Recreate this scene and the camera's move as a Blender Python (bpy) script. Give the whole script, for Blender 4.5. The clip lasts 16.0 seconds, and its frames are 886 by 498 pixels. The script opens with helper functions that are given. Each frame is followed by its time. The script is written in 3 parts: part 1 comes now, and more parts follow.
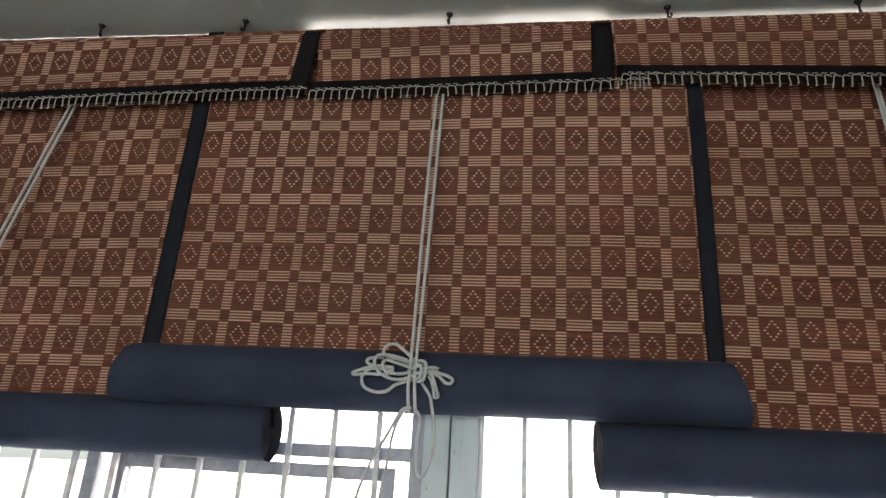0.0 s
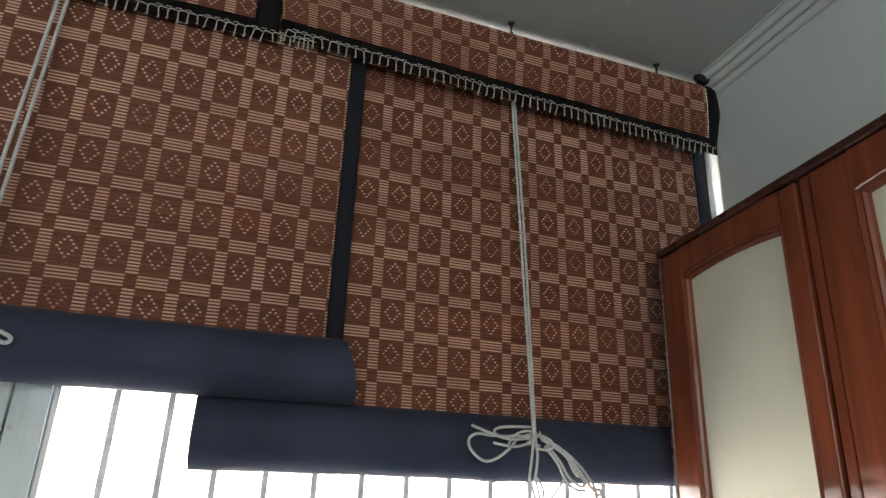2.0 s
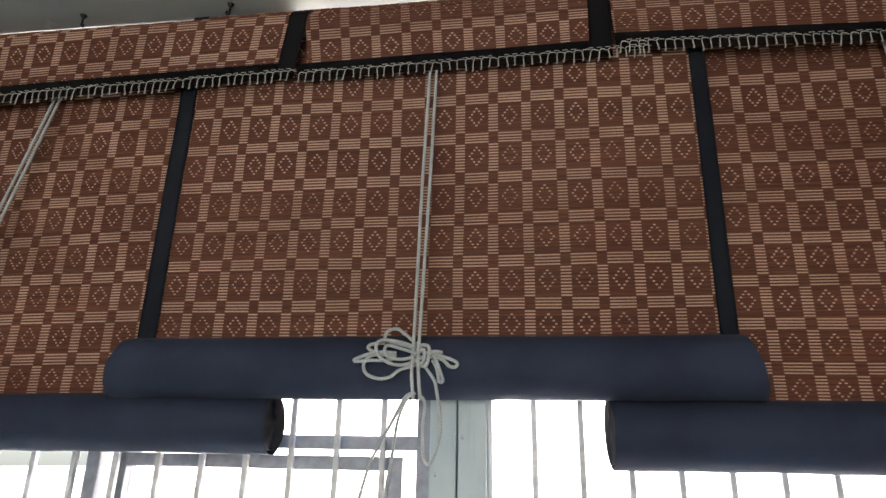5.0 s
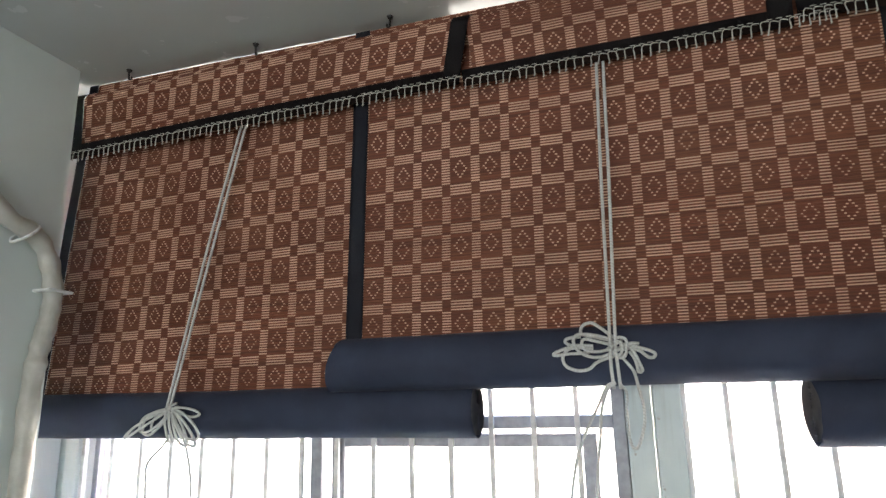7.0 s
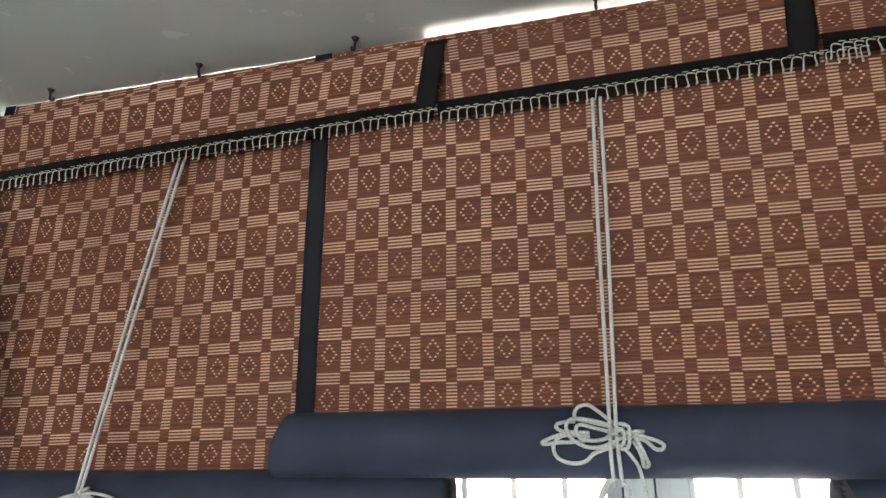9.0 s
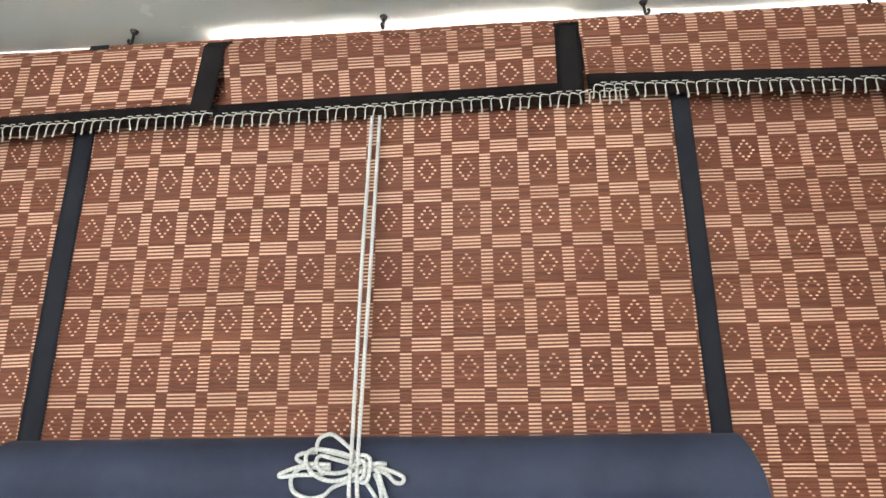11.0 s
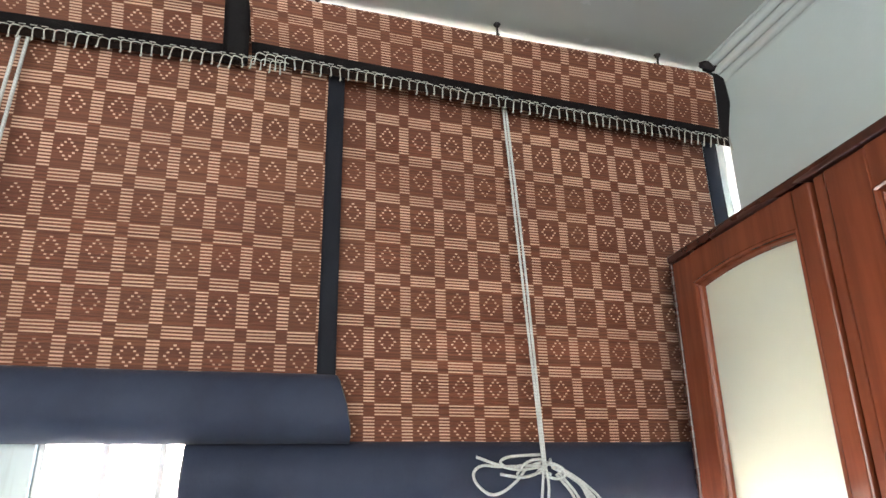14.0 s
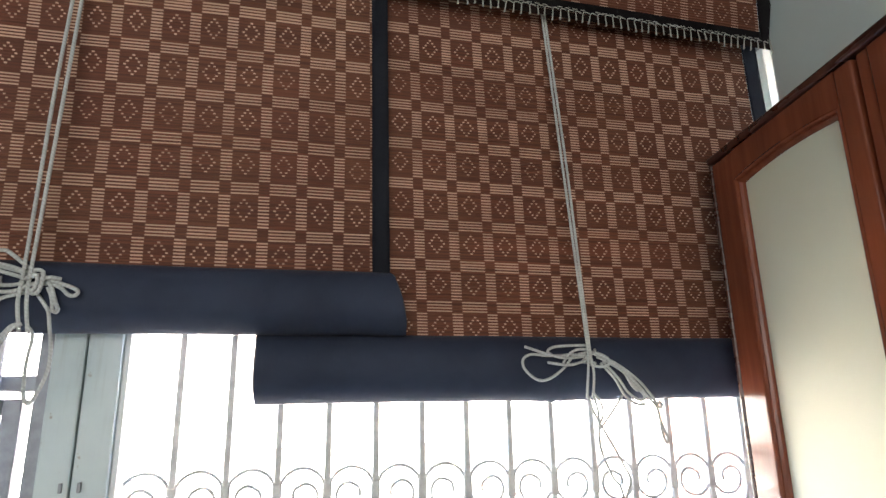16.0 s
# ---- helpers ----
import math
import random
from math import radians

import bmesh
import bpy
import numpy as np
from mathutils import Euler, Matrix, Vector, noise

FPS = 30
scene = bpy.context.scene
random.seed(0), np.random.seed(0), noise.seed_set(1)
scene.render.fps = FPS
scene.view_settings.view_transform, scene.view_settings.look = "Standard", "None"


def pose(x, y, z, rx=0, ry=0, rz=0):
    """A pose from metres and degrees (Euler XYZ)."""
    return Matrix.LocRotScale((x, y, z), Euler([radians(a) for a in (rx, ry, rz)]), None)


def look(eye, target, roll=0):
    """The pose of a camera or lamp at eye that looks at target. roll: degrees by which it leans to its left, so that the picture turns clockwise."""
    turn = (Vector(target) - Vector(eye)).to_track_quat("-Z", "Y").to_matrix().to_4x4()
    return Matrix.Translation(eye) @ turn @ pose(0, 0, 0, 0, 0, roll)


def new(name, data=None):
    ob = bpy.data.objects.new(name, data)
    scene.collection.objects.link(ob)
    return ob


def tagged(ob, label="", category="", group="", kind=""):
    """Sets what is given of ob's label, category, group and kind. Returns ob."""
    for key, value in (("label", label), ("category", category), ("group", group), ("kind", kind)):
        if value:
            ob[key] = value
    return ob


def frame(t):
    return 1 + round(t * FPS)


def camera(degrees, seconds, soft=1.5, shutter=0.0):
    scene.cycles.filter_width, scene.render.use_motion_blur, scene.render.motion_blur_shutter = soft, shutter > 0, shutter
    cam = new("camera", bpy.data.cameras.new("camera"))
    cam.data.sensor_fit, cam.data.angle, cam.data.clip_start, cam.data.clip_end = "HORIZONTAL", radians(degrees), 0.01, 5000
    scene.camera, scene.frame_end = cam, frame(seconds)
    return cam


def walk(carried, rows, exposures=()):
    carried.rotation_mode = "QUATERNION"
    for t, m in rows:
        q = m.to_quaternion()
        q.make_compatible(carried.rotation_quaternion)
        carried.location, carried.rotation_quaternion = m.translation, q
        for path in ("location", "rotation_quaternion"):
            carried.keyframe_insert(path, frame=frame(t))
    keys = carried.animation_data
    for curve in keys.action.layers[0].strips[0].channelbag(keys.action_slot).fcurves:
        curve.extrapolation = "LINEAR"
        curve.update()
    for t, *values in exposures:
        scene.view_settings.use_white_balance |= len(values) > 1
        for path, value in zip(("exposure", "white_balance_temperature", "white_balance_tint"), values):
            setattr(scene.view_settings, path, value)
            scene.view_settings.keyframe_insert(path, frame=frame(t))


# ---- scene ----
cam = camera(71.1, 16.0)
PATH = [
    (0, (0.1762, 0.2628, 1.5190), (-0.0646, 2.1322, 2.1877), 3.24),
    (0.5, (0.2286, 0.2949, 1.5120), (0.1867, 2.1802, 2.1782), 3.90),
    (1, (0.2858, 0.3234, 1.5141), (0.5259, 2.1986, 2.1667), 3.75),
    (1.5, (0.3495, 0.3288, 1.5305), (0.8379, 2.1547, 2.1841), 3.32),
    (2, (0.3879, 0.3414, 1.5188), (1.0047, 2.1241, 2.1832), 2.41),
    (2.5, (0.3899, 0.3403, 1.5205), (0.9760, 2.1301, 2.1936), 2.49),
    (3, (0.3738, 0.3450, 1.5165), (0.8979, 2.1515, 2.1959), 2.63),
    (3.5, (0.3486, 0.3438, 1.5185), (0.7143, 2.1865, 2.2044), 1.79),
    (4, (0.3145, 0.3526, 1.4998), (0.5362, 2.2128, 2.2001), 1.82),
    (4.5, (0.2464, 0.3401, 1.4934), (0.2124, 2.2190, 2.1779), 1.68),
    (5, (0.1781, 0.3144, 1.5073), (-0.0727, 2.1898, 2.1553), 1.11),
    (5.2, (0.1468, 0.3035, 1.5117), (-0.1873, 2.1707, 2.1457), 1.05),
    (7.3, (-0.0319, 0.1536, 1.6684), (-0.5938, 2.0229, 2.1045), -1.40),
    (7.5, (-0.0559, 0.2037, 1.6936), (-0.6021, 2.0749, 2.1410), -1.62),
    (8, (-0.0856, 0.2650, 1.7238), (-0.5991, 2.1381, 2.2013), -1.75),
    (8.2, (-0.0887, 0.2799, 1.7323), (-0.5849, 2.1559, 2.2167), -1.60),
    (10.3, (0.0782, 0.4815, 1.7750), (-0.2271, 2.3656, 2.3726), -0.68),
    (10.5, (0.1073, 0.4926, 1.7741), (-0.1377, 2.3805, 2.3871), -0.71),
    (11, (0.1933, 0.4702, 1.7320), (0.0555, 2.3612, 2.3685), -0.49),
    (11.5, (0.2322, 0.4388, 1.7190), (0.1570, 2.3230, 2.3854), -0.18),
    (12, (0.2940, 0.4263, 1.7052), (0.3333, 2.3080, 2.3816), -0.06),
    (12.5, (0.3562, 0.4294, 1.6846), (0.5185, 2.3027, 2.3662), 0.21),
    (13, (0.4253, 0.4396, 1.6754), (0.7330, 2.3041, 2.3306), 0.51),
    (13.5, (0.4855, 0.4199, 1.6574), (0.9473, 2.2543, 2.3067), 0.19),
    (14, (0.4815, 0.3655, 1.6049), (1.0096, 2.1849, 2.2459), -0.34),
    (14.5, (0.4387, 0.3042, 1.5415), (0.9877, 2.1244, 2.1623), -0.66),
    (15, (0.4377, 0.3230, 1.5224), (0.9755, 2.1650, 2.0860), -0.26),
    (15.5, (0.4323, 0.3349, 1.5034), (0.9046, 2.2003, 2.0486), -1.05),
    (16, (0.4351, 0.3522, 1.4707), (0.8819, 2.2329, 1.9840), -1.06),
]
EXPOSURES = [(0, 3.65), (2, 3.62), (5, 3.7), (7.5, 3.95), (8.2, 3.9), (10.3, 5.3), (12.5, 5.25), (13.5, 5.2), (14, 4.92), (14.5, 4.15), (16, 3.87)]
walk(cam, [(t, look(eye, target, roll)) for t, eye, target, roll in PATH], EXPOSURES)

# ---- light and exposure ----
world = bpy.data.worlds.new("sky")
scene.world = world
world.use_nodes = True
wt = world.node_tree
sky = wt.nodes.new("ShaderNodeTexSky")
sky.sky_type, sky.sun_disc = "NISHITA", False
sky.sun_elevation, sky.sun_rotation = radians(45), radians(156)
sky.dust_density, sky.air_density = 4.0, 1.0
wt.links.new(sky.outputs[0], wt.nodes["Background"].inputs[0])
wt.nodes["Background"].inputs[1].default_value = 0.15
sun = new("sun", bpy.data.lights.new("sun", "SUN"))
sun.data.energy, sun.data.angle, sun.data.color = 4.0, radians(12), (1.0, 0.95, 0.88)
sun.matrix_world = look((4, -9, 10), (0, 0, 0))


def fill_light(name, at, to, w, h, power, color):
    """An area lamp added as fill, in place of daylight that reaches the room from out of view."""
    ob = new(name, bpy.data.lights.new(name, "AREA"))
    ob.data.shape, ob.data.size, ob.data.size_y = "RECTANGLE", w, h
    ob.data.energy, ob.data.color = power, color
    ob.matrix_world = look(at, to)
    return ob


# unseen fill lamp behind the view, added to light the fronts of the blinds
fill_light("rear_fill_light", (-0.35, -2.42, 1.75), (-0.35, 0, 1.75), 2.3, 1.5, 3.35, (1.0, 0.98, 0.95))


# ---- node helpers and materials ----
class Nodes:
    def __init__(self, name):
        self.mat = bpy.data.materials.new(name)
        self.mat.use_nodes = True
        self.t = self.mat.node_tree
        self.b = self.t.nodes["Principled BSDF"]

    def put(self, value, socket):
        if isinstance(value, (int, float)):
            socket.default_value = value
        elif isinstance(value, tuple):
            socket.default_value = (*value, 1) if len(value) == 3 and socket.type == "RGBA" else value
        else:
            self.t.links.new(value, socket)

    def math(self, op, a, b=0.0, c=0.0):
        n = self.t.nodes.new("ShaderNodeMath")
        n.operation = op
        for v, s in zip((a, b, c), n.inputs):
            self.put(v, s)
        return n.outputs[0]

    def coords(self, kind="Object"):
        return self.t.nodes.new("ShaderNodeTexCoord").outputs[kind]

    def split(self, v):
        n = self.t.nodes.new("ShaderNodeSeparateXYZ")
        self.put(v, n.inputs[0])
        return n.outputs

    def stretch(self, v, s):
        n = self.t.nodes.new("ShaderNodeMapping")
        self.put(v, n.inputs[0])
        n.inputs["Scale"].default_value = s
        return n.outputs[0]

    def noise(self, v, scale, detail=3.0, rough=0.55):
        n = self.t.nodes.new("ShaderNodeTexNoise")
        self.put(v, n.inputs["Vector"])
        n.inputs["Scale"].default_value, n.inputs["Detail"].default_value, n.inputs["Roughness"].default_value = scale, detail, rough
        return n.outputs["Fac"]

    def band(self, v, lo, hi, to0=0.0, to1=1.0):
        n = self.t.nodes.new("ShaderNodeMapRange")
        n.interpolation_type = "SMOOTHSTEP"
        self.put(v, n.inputs[0])
        for k, x in zip((1, 2, 3, 4), (lo, hi, to0, to1)):
            n.inputs[k].default_value = x
        return n.outputs[0]

    def mix(self, f, a, b):
        n = self.t.nodes.new("ShaderNodeMix")
        n.data_type = "RGBA"
        self.put(f, n.inputs[0])
        self.put(a, n.inputs[6])
        self.put(b, n.inputs[7])
        return n.outputs[2]

    def bump(self, height, distance, strength=1.0):
        n = self.t.nodes.new("ShaderNodeBump")
        self.put(height, n.inputs["Height"])
        n.inputs["Distance"].default_value, n.inputs["Strength"].default_value = distance, strength
        self.t.links.new(n.outputs[0], self.b.inputs["Normal"])

    def finish(self, color, rough=0.6, spec=0.5, metal=0.0):
        self.put(color, self.b.inputs["Base Color"])
        self.put(rough, self.b.inputs["Roughness"])
        self.put(metal, self.b.inputs["Metallic"])
        self.b.inputs["Specular IOR Level"].default_value = spec
        return self.mat


PITCH_U, PITCH_V, STICKS = 0.0789, 0.0965, 14


def weave_material(name, u0, v0, seed, pitch=PITCH_U, drop=PITCH_V, slope=0.0):
    """Split-bamboo weave: pale stripes where a column or a row of the check runs alone, plain where they cross, dotted diamonds between.
    u0: place of the middle of a pale column; v0: height of the middle of a row of pale stripes; slope: how the rows climb along u."""
    n = Nodes(name)
    uv = n.coords("UV")
    u, v, _ = n.split(uv)
    wob = n.math("MULTIPLY", n.math("SUBTRACT", n.noise(n.stretch(uv, (2.2, 9, 1)), 1.0, 1.0), 0.5), 0.007)
    vw = n.math("SUBTRACT", n.math("ADD", v, wob), n.math("MULTIPLY", n.math("SUBTRACT", u, u0), slope))
    wob2 = n.math("MULTIPLY", n.math("SUBTRACT", n.noise(n.stretch(uv, (5, 4, 1)), 1.0, 1.0), 0.5), 0.006)
    uw = n.math("ADD", u, wob2)
    a = n.math("FRACT", n.math("ADD", n.math("DIVIDE", n.math("SUBTRACT", uw, u0), pitch), 40.15))
    r = n.math("FRACT", n.math("ADD", n.math("DIVIDE", n.math("SUBTRACT", vw, v0), drop), 40.0 + 2 / 14))
    col = n.math("SUBTRACT", 1.0, n.band(a, 0.285, 0.315))
    col = n.math("MULTIPLY", col, n.band(a, 0.0, 0.02))
    row = n.math("LESS_THAN", r, 4 / 14)
    s = n.math("FRACT", n.math("MULTIPLY", r, STICKS))
    stripe = n.math("MULTIPLY", n.band(s, 0.20, 0.30), n.band(s, 0.64, 0.76, 1.0, 0.0))
    xor = n.math("ABSOLUTE", n.math("SUBTRACT", col, row))
    du = n.math("ABSOLUTE", n.math("MULTIPLY", n.math("SUBTRACT", a, 0.65), pitch))
    k = n.math("ABSOLUTE", n.math("SUBTRACT", n.math("FLOOR", n.math("MULTIPLY", n.math("SUBTRACT", r, 4 / 14), STICKS)), 5.0))
    goal = n.math("ADD", n.math("MULTIPLY", n.math("SUBTRACT", 3.0, k), 0.0053), 0.0004)
    off = n.math("ABSOLUTE", n.math("SUBTRACT", du, goal))
    dot = n.math("MULTIPLY", n.band(off, 0.0019, 0.0029, 1.0, 0.0), n.math("LESS_THAN", k, 3.5))
    dot = n.math("MULTIPLY", dot, n.math("SUBTRACT", 1.0, n.math("MAXIMUM", row, col)))
    faded = n.band(n.noise(n.stretch(uv, (2.5, 3.5, 1)), 1.3, 3.0), 0.34, 0.62, 0.82, 1.0)
    wear = n.band(n.noise(n.stretch(uv, (5, 4, 1)), 1.7, 2.0), 0.36, 0.60, 0.72, 1.3)
    thread = n.noise(n.stretch(uv, (60, 130, 1)), 1.0, 2.0)
    pale = n.math("MULTIPLY", n.math("MULTIPLY", n.math("MAXIMUM", xor, n.math("MULTIPLY", dot, wear)), stripe), faded)
    tone = n.noise(n.stretch(uv, (3, 4, 1)), 1.0, 4.0)
    stick = n.noise(n.stretch(uv, (1.5, 240, 1)), 1.0, 1.0)
    tint = n.noise(n.stretch(uv, (6, 2.0, 1)), 1.0, 3.0)
    brown = n.mix(n.band(tone, 0.3, 0.7), (0.145, 0.043, 0.023), (0.210, 0.066, 0.035))
    brown = n.mix(n.band(tint, 0.42, 0.62, 0.0, 0.7), brown, (0.192, 0.073, 0.036))
    brown = n.mix(n.band(stick, 0.35, 0.65), brown, (0.118, 0.038, 0.021))
    cream = n.mix(n.band(stick, 0.3, 0.7), (0.73, 0.465, 0.34), (0.60, 0.372, 0.268))
    color = n.mix(pale, brown, cream)
    n.bump(n.math("ADD", thread, n.math("MULTIPLY", stripe, 1.3)), 0.0016, 0.65)
    n.mat["seed"] = seed
    return n.finish(color, 0.62, 0.35)


def cloth_material(name, c1, c2, weave=900.0, nap=0.0):
    n = Nodes(name)
    n.b.inputs["Sheen Weight"].default_value, n.b.inputs["Sheen Roughness"].default_value = nap, 0.35
    o = n.coords()
    big = n.noise(o, 5.0, 4.0)
    fine = n.noise(o, weave, 1.0)
    n.bump(n.math("ADD", n.math("MULTIPLY", big, 2.0), fine), 0.0015, 0.35)
    return n.finish(n.mix(n.band(big, 0.3, 0.7), c1, c2), n.band(fine, 0.3, 0.7, 0.6, 0.85), 0.3)


def paint_material(name, c1, c2, rough, scale=2.0, bump=0.0012, vary=1.0):
    n = Nodes(name)
    o = n.coords()
    big = n.noise(o, scale, 5.0, 0.6)
    grit = n.noise(o, 90.0, 3.0)
    n.bump(n.math("ADD", n.math("MULTIPLY", big, 1.5), grit), bump, 0.4)
    return n.finish(n.mix(n.band(big, 0.3, 0.72), c1, c2), n.band(n.noise(o, 14.0), 0.3, 0.7, rough - 0.06 * vary, rough + 0.08 * vary), 0.5)


def shutter_material(name):
    """Old gloss paint on a shutter: soft streaks of dirt that run down it, and rust spots."""
    n = Nodes(name)
    o = n.coords()
    big = n.noise(o, 5.0, 5.0, 0.6)
    streak = n.noise(n.stretch(o, (55, 55, 3.5)), 1.0, 4.0, 0.6)
    spot = n.noise(o, 34.0, 3.0, 0.6)
    color = n.mix(n.band(big, 0.3, 0.72), (0.52, 0.61, 0.64), (0.62, 0.70, 0.72))
    color = n.mix(n.band(streak, 0.52, 0.78, 0.0, 0.45), color, (0.36, 0.40, 0.40))
    color = n.mix(n.band(spot, 0.70, 0.78, 0.0, 0.7), color, (0.24, 0.17, 0.12))
    n.bump(n.math("ADD", big, n.math("MULTIPLY", streak, 0.6)), 0.0012, 0.4)
    return n.finish(color, n.band(streak, 0.3, 0.7, 0.30, 0.46), 0.5)


def wood_material(name, c1, c2, rough=0.09):
    n = Nodes(name)
    o = n.coords()
    grain = n.noise(n.stretch(o, (30, 30, 2.2)), 1.0, 5.0, 0.6)
    patch = n.noise(o, 3.0, 3.0)
    wear = n.noise(n.stretch(o, (8, 8, 40)), 1.0, 2.0)
    n.bump(n.math("ADD", grain, n.math("MULTIPLY", patch, 3.0)), 0.0012, 0.25)
    color = n.mix(n.band(grain, 0.3, 0.7), c1, c2)
    color = n.mix(n.band(patch, 0.45, 0.75, 0.0, 0.5), color, c2)
    return n.finish(color, n.band(wear, 0.3, 0.7, rough, rough + 0.14), 0.5)


def plain_material(name, c, rough, metal=0.0, vary=0.25, scale=40.0):
    n = Nodes(name)
    f = n.noise(n.coords(), scale, 3.0)
    dark = tuple(x * (1 - vary) for x in c)
    n.bump(f, 0.0006, 0.4)
    return n.finish(n.mix(n.band(f, 0.3, 0.7), dark, c), n.band(f, 0.3, 0.7, rough - 0.05, rough + 0.08), 0.5, metal)


def rope_material(name):
    n = Nodes(name)
    u, v, _ = n.split(n.coords("UV"))
    twist = n.math("SINE", n.math("MULTIPLY", n.math("ADD", n.math("MULTIPLY", u, 140.0), v), 6.2832))
    dirt = n.noise(n.coords(), 35.0, 4.0)
    n.bump(n.math("ADD", n.math("MULTIPLY", twist, 0.6), n.noise(n.coords(), 900.0, 2.0)), 0.0009, 0.7)
    color = n.mix(n.band(dirt, 0.3, 0.7), (0.52, 0.53, 0.52), (0.66, 0.67, 0.66))
    return n.finish(n.mix(n.band(twist, -0.95, 0.0, 0.30, 0.0), color, (0.34, 0.34, 0.31)), 0.9, 0.1)


def glass_material(name):
    n = Nodes(name)
    n.b.inputs["Transmission Weight"].default_value = 1.0
    n.b.inputs["IOR"].default_value = 1.02
    return n.finish((0.97, 0.98, 0.98), 0.0, 0.4)


NAVY = cloth_material("navy_cotton", (0.025, 0.031, 0.056), (0.037, 0.046, 0.080), nap=0.05)
BLACK = cloth_material("black_cotton", (0.015, 0.012, 0.014), (0.024, 0.020, 0.022))
BAND = cloth_material("band_cotton", (0.023, 0.025, 0.037), (0.036, 0.039, 0.052))
COIL = cloth_material("coiled_layers", (0.060, 0.062, 0.078), (0.150, 0.135, 0.130), 300.0)
NET = cloth_material("dark_net", (0.019, 0.010, 0.008), (0.035, 0.018, 0.013), 400.0)
TASSEL = plain_material("white_cotton_thread", (0.62, 0.60, 0.54), 0.9, 0.0, 0.35, 160.0)
ROPE = rope_material("cotton_rope")
WALL = paint_material("grey_green_wall_paint", (0.64, 0.71, 0.70), (0.70, 0.77, 0.76), 0.5)
CEIL = paint_material("glossy_ceiling_paint", (0.470, 0.495, 0.478), (0.485, 0.510, 0.492), 0.27, 0.8, 0.00001, 0.05)
COVE = paint_material("painted_plaster", (0.62, 0.67, 0.66), (0.67, 0.72, 0.71), 0.45)
FLOOR = paint_material("terrazzo_floor", (0.30, 0.27, 0.24), (0.42, 0.39, 0.35), 0.3, 25.0)
WHITE = paint_material("white_gloss_paint", (0.70, 0.72, 0.72), (0.78, 0.80, 0.80), 0.35)
PALE = shutter_material("pale_blue_grey_paint")
ALU = plain_material("grey_aluminium", (0.36, 0.37, 0.41), 0.45, 0.2)
BAR = plain_material("painted_steel_bar", (0.82, 0.81, 0.80), 0.5)
WOOD = wood_material("varnished_red_brown_wood", (0.145, 0.035, 0.016), (0.225, 0.056, 0.025))
EDGE = wood_material("dark_wood_edge", (0.045, 0.014, 0.010), (0.085, 0.026, 0.016), 0.2)
CREAM = paint_material("cream_lacquered_panel", (0.71, 0.68, 0.52), (0.72, 0.69, 0.53), 0.60, 1.5, 0.00005, 0.05)
IRON = plain_material("dark_iron", (0.016, 0.015, 0.014), 0.45, 0.4)
BRONZE = plain_material("dark_bronze", (0.05, 0.03, 0.02), 0.35, 0.7)
TAPE = paint_material("white_pvc_tape", (0.40, 0.40, 0.36), (0.50, 0.50, 0.46), 0.4, 20.0)
GLASS = glass_material("window_glass")
HOUSE = paint_material("pale_plaster_outside", (0.72, 0.70, 0.66), (0.80, 0.78, 0.74), 0.8, 0.5)
PINK = paint_material("brick_red_plaster", (0.50, 0.30, 0.26), (0.58, 0.36, 0.31), 0.8, 0.5)
SHADE = plain_material("house_window_grey", (0.55, 0.57, 0.60), 0.3)
SOIL = plain_material("street_concrete", (0.32, 0.31, 0.29), 0.9, 0.0, 0.3, 2.0)


# ---- geometry helpers ----
def link_mesh(name, me, mat, parent=None, label="", smooth=False):
    me.materials.append(mat)
    if smooth:
        for p in me.polygons:
            p.use_smooth = True
    ob = new(name, me)
    if parent is not None:
        ob.parent = parent
    if label:
        tagged(ob, label)
    return ob


def part(name, bm, mat, parent=None, label="", smooth=False):
    me = bpy.data.meshes.new(name)
    bm.to_mesh(me)
    bm.free()
    return link_mesh(name, me, mat, parent, label, smooth)


def thing(name, label, category, at=(0, 0, 0), group="", kind=""):
    ob = new(name)
    ob.location = at
    ob.empty_display_size = 0.05
    return tagged(ob, label, category, group, kind)


def box(bm, lo, hi, bevel=0.0):
    """A box between two corners, its edges bevelled."""
    c = [(lo[i] + hi[i]) / 2 for i in range(3)]
    s = [hi[i] - lo[i] for i in range(3)]
    made = bmesh.ops.create_cube(bm, size=1.0, matrix=Matrix.Translation(c) @ Matrix.Diagonal((*s, 1)))
    if bevel:
        edges = list({e for v in made["verts"] for e in v.link_edges})
        bmesh.ops.bevel(bm, geom=edges, offset=bevel, segments=2, affect="EDGES", profile=0.5)
    return bm


def boxes(*pairs, bevel=0.0):
    bm = bmesh.new()
    for lo, hi in pairs:
        box(bm, lo, hi, bevel)
    return bm


def smooth_line(pts, step=8, closed=False):
    """A Catmull-Rom line through a few points."""
    pts = [Vector(p) for p in pts]
    n = len(pts)
    out = []
    for i in range(n if closed else n - 1):
        if closed:
            p0, p1, p2, p3 = (pts[(i + d) % n] for d in (-1, 0, 1, 2))
        else:
            p0, p1, p2, p3 = pts[max(i - 1, 0)], pts[i], pts[i + 1], pts[min(i + 2, n - 1)]
        for k in range(step):
            t = k / step
            out.append(0.5 * (2 * p1 + (p2 - p0) * t + (2 * p0 - 5 * p1 + 4 * p2 - p3) * t * t + (3 * p1 - p0 - 3 * p2 + p3) * t ** 3))
    if not closed:
        out.append(pts[-1])
    return out


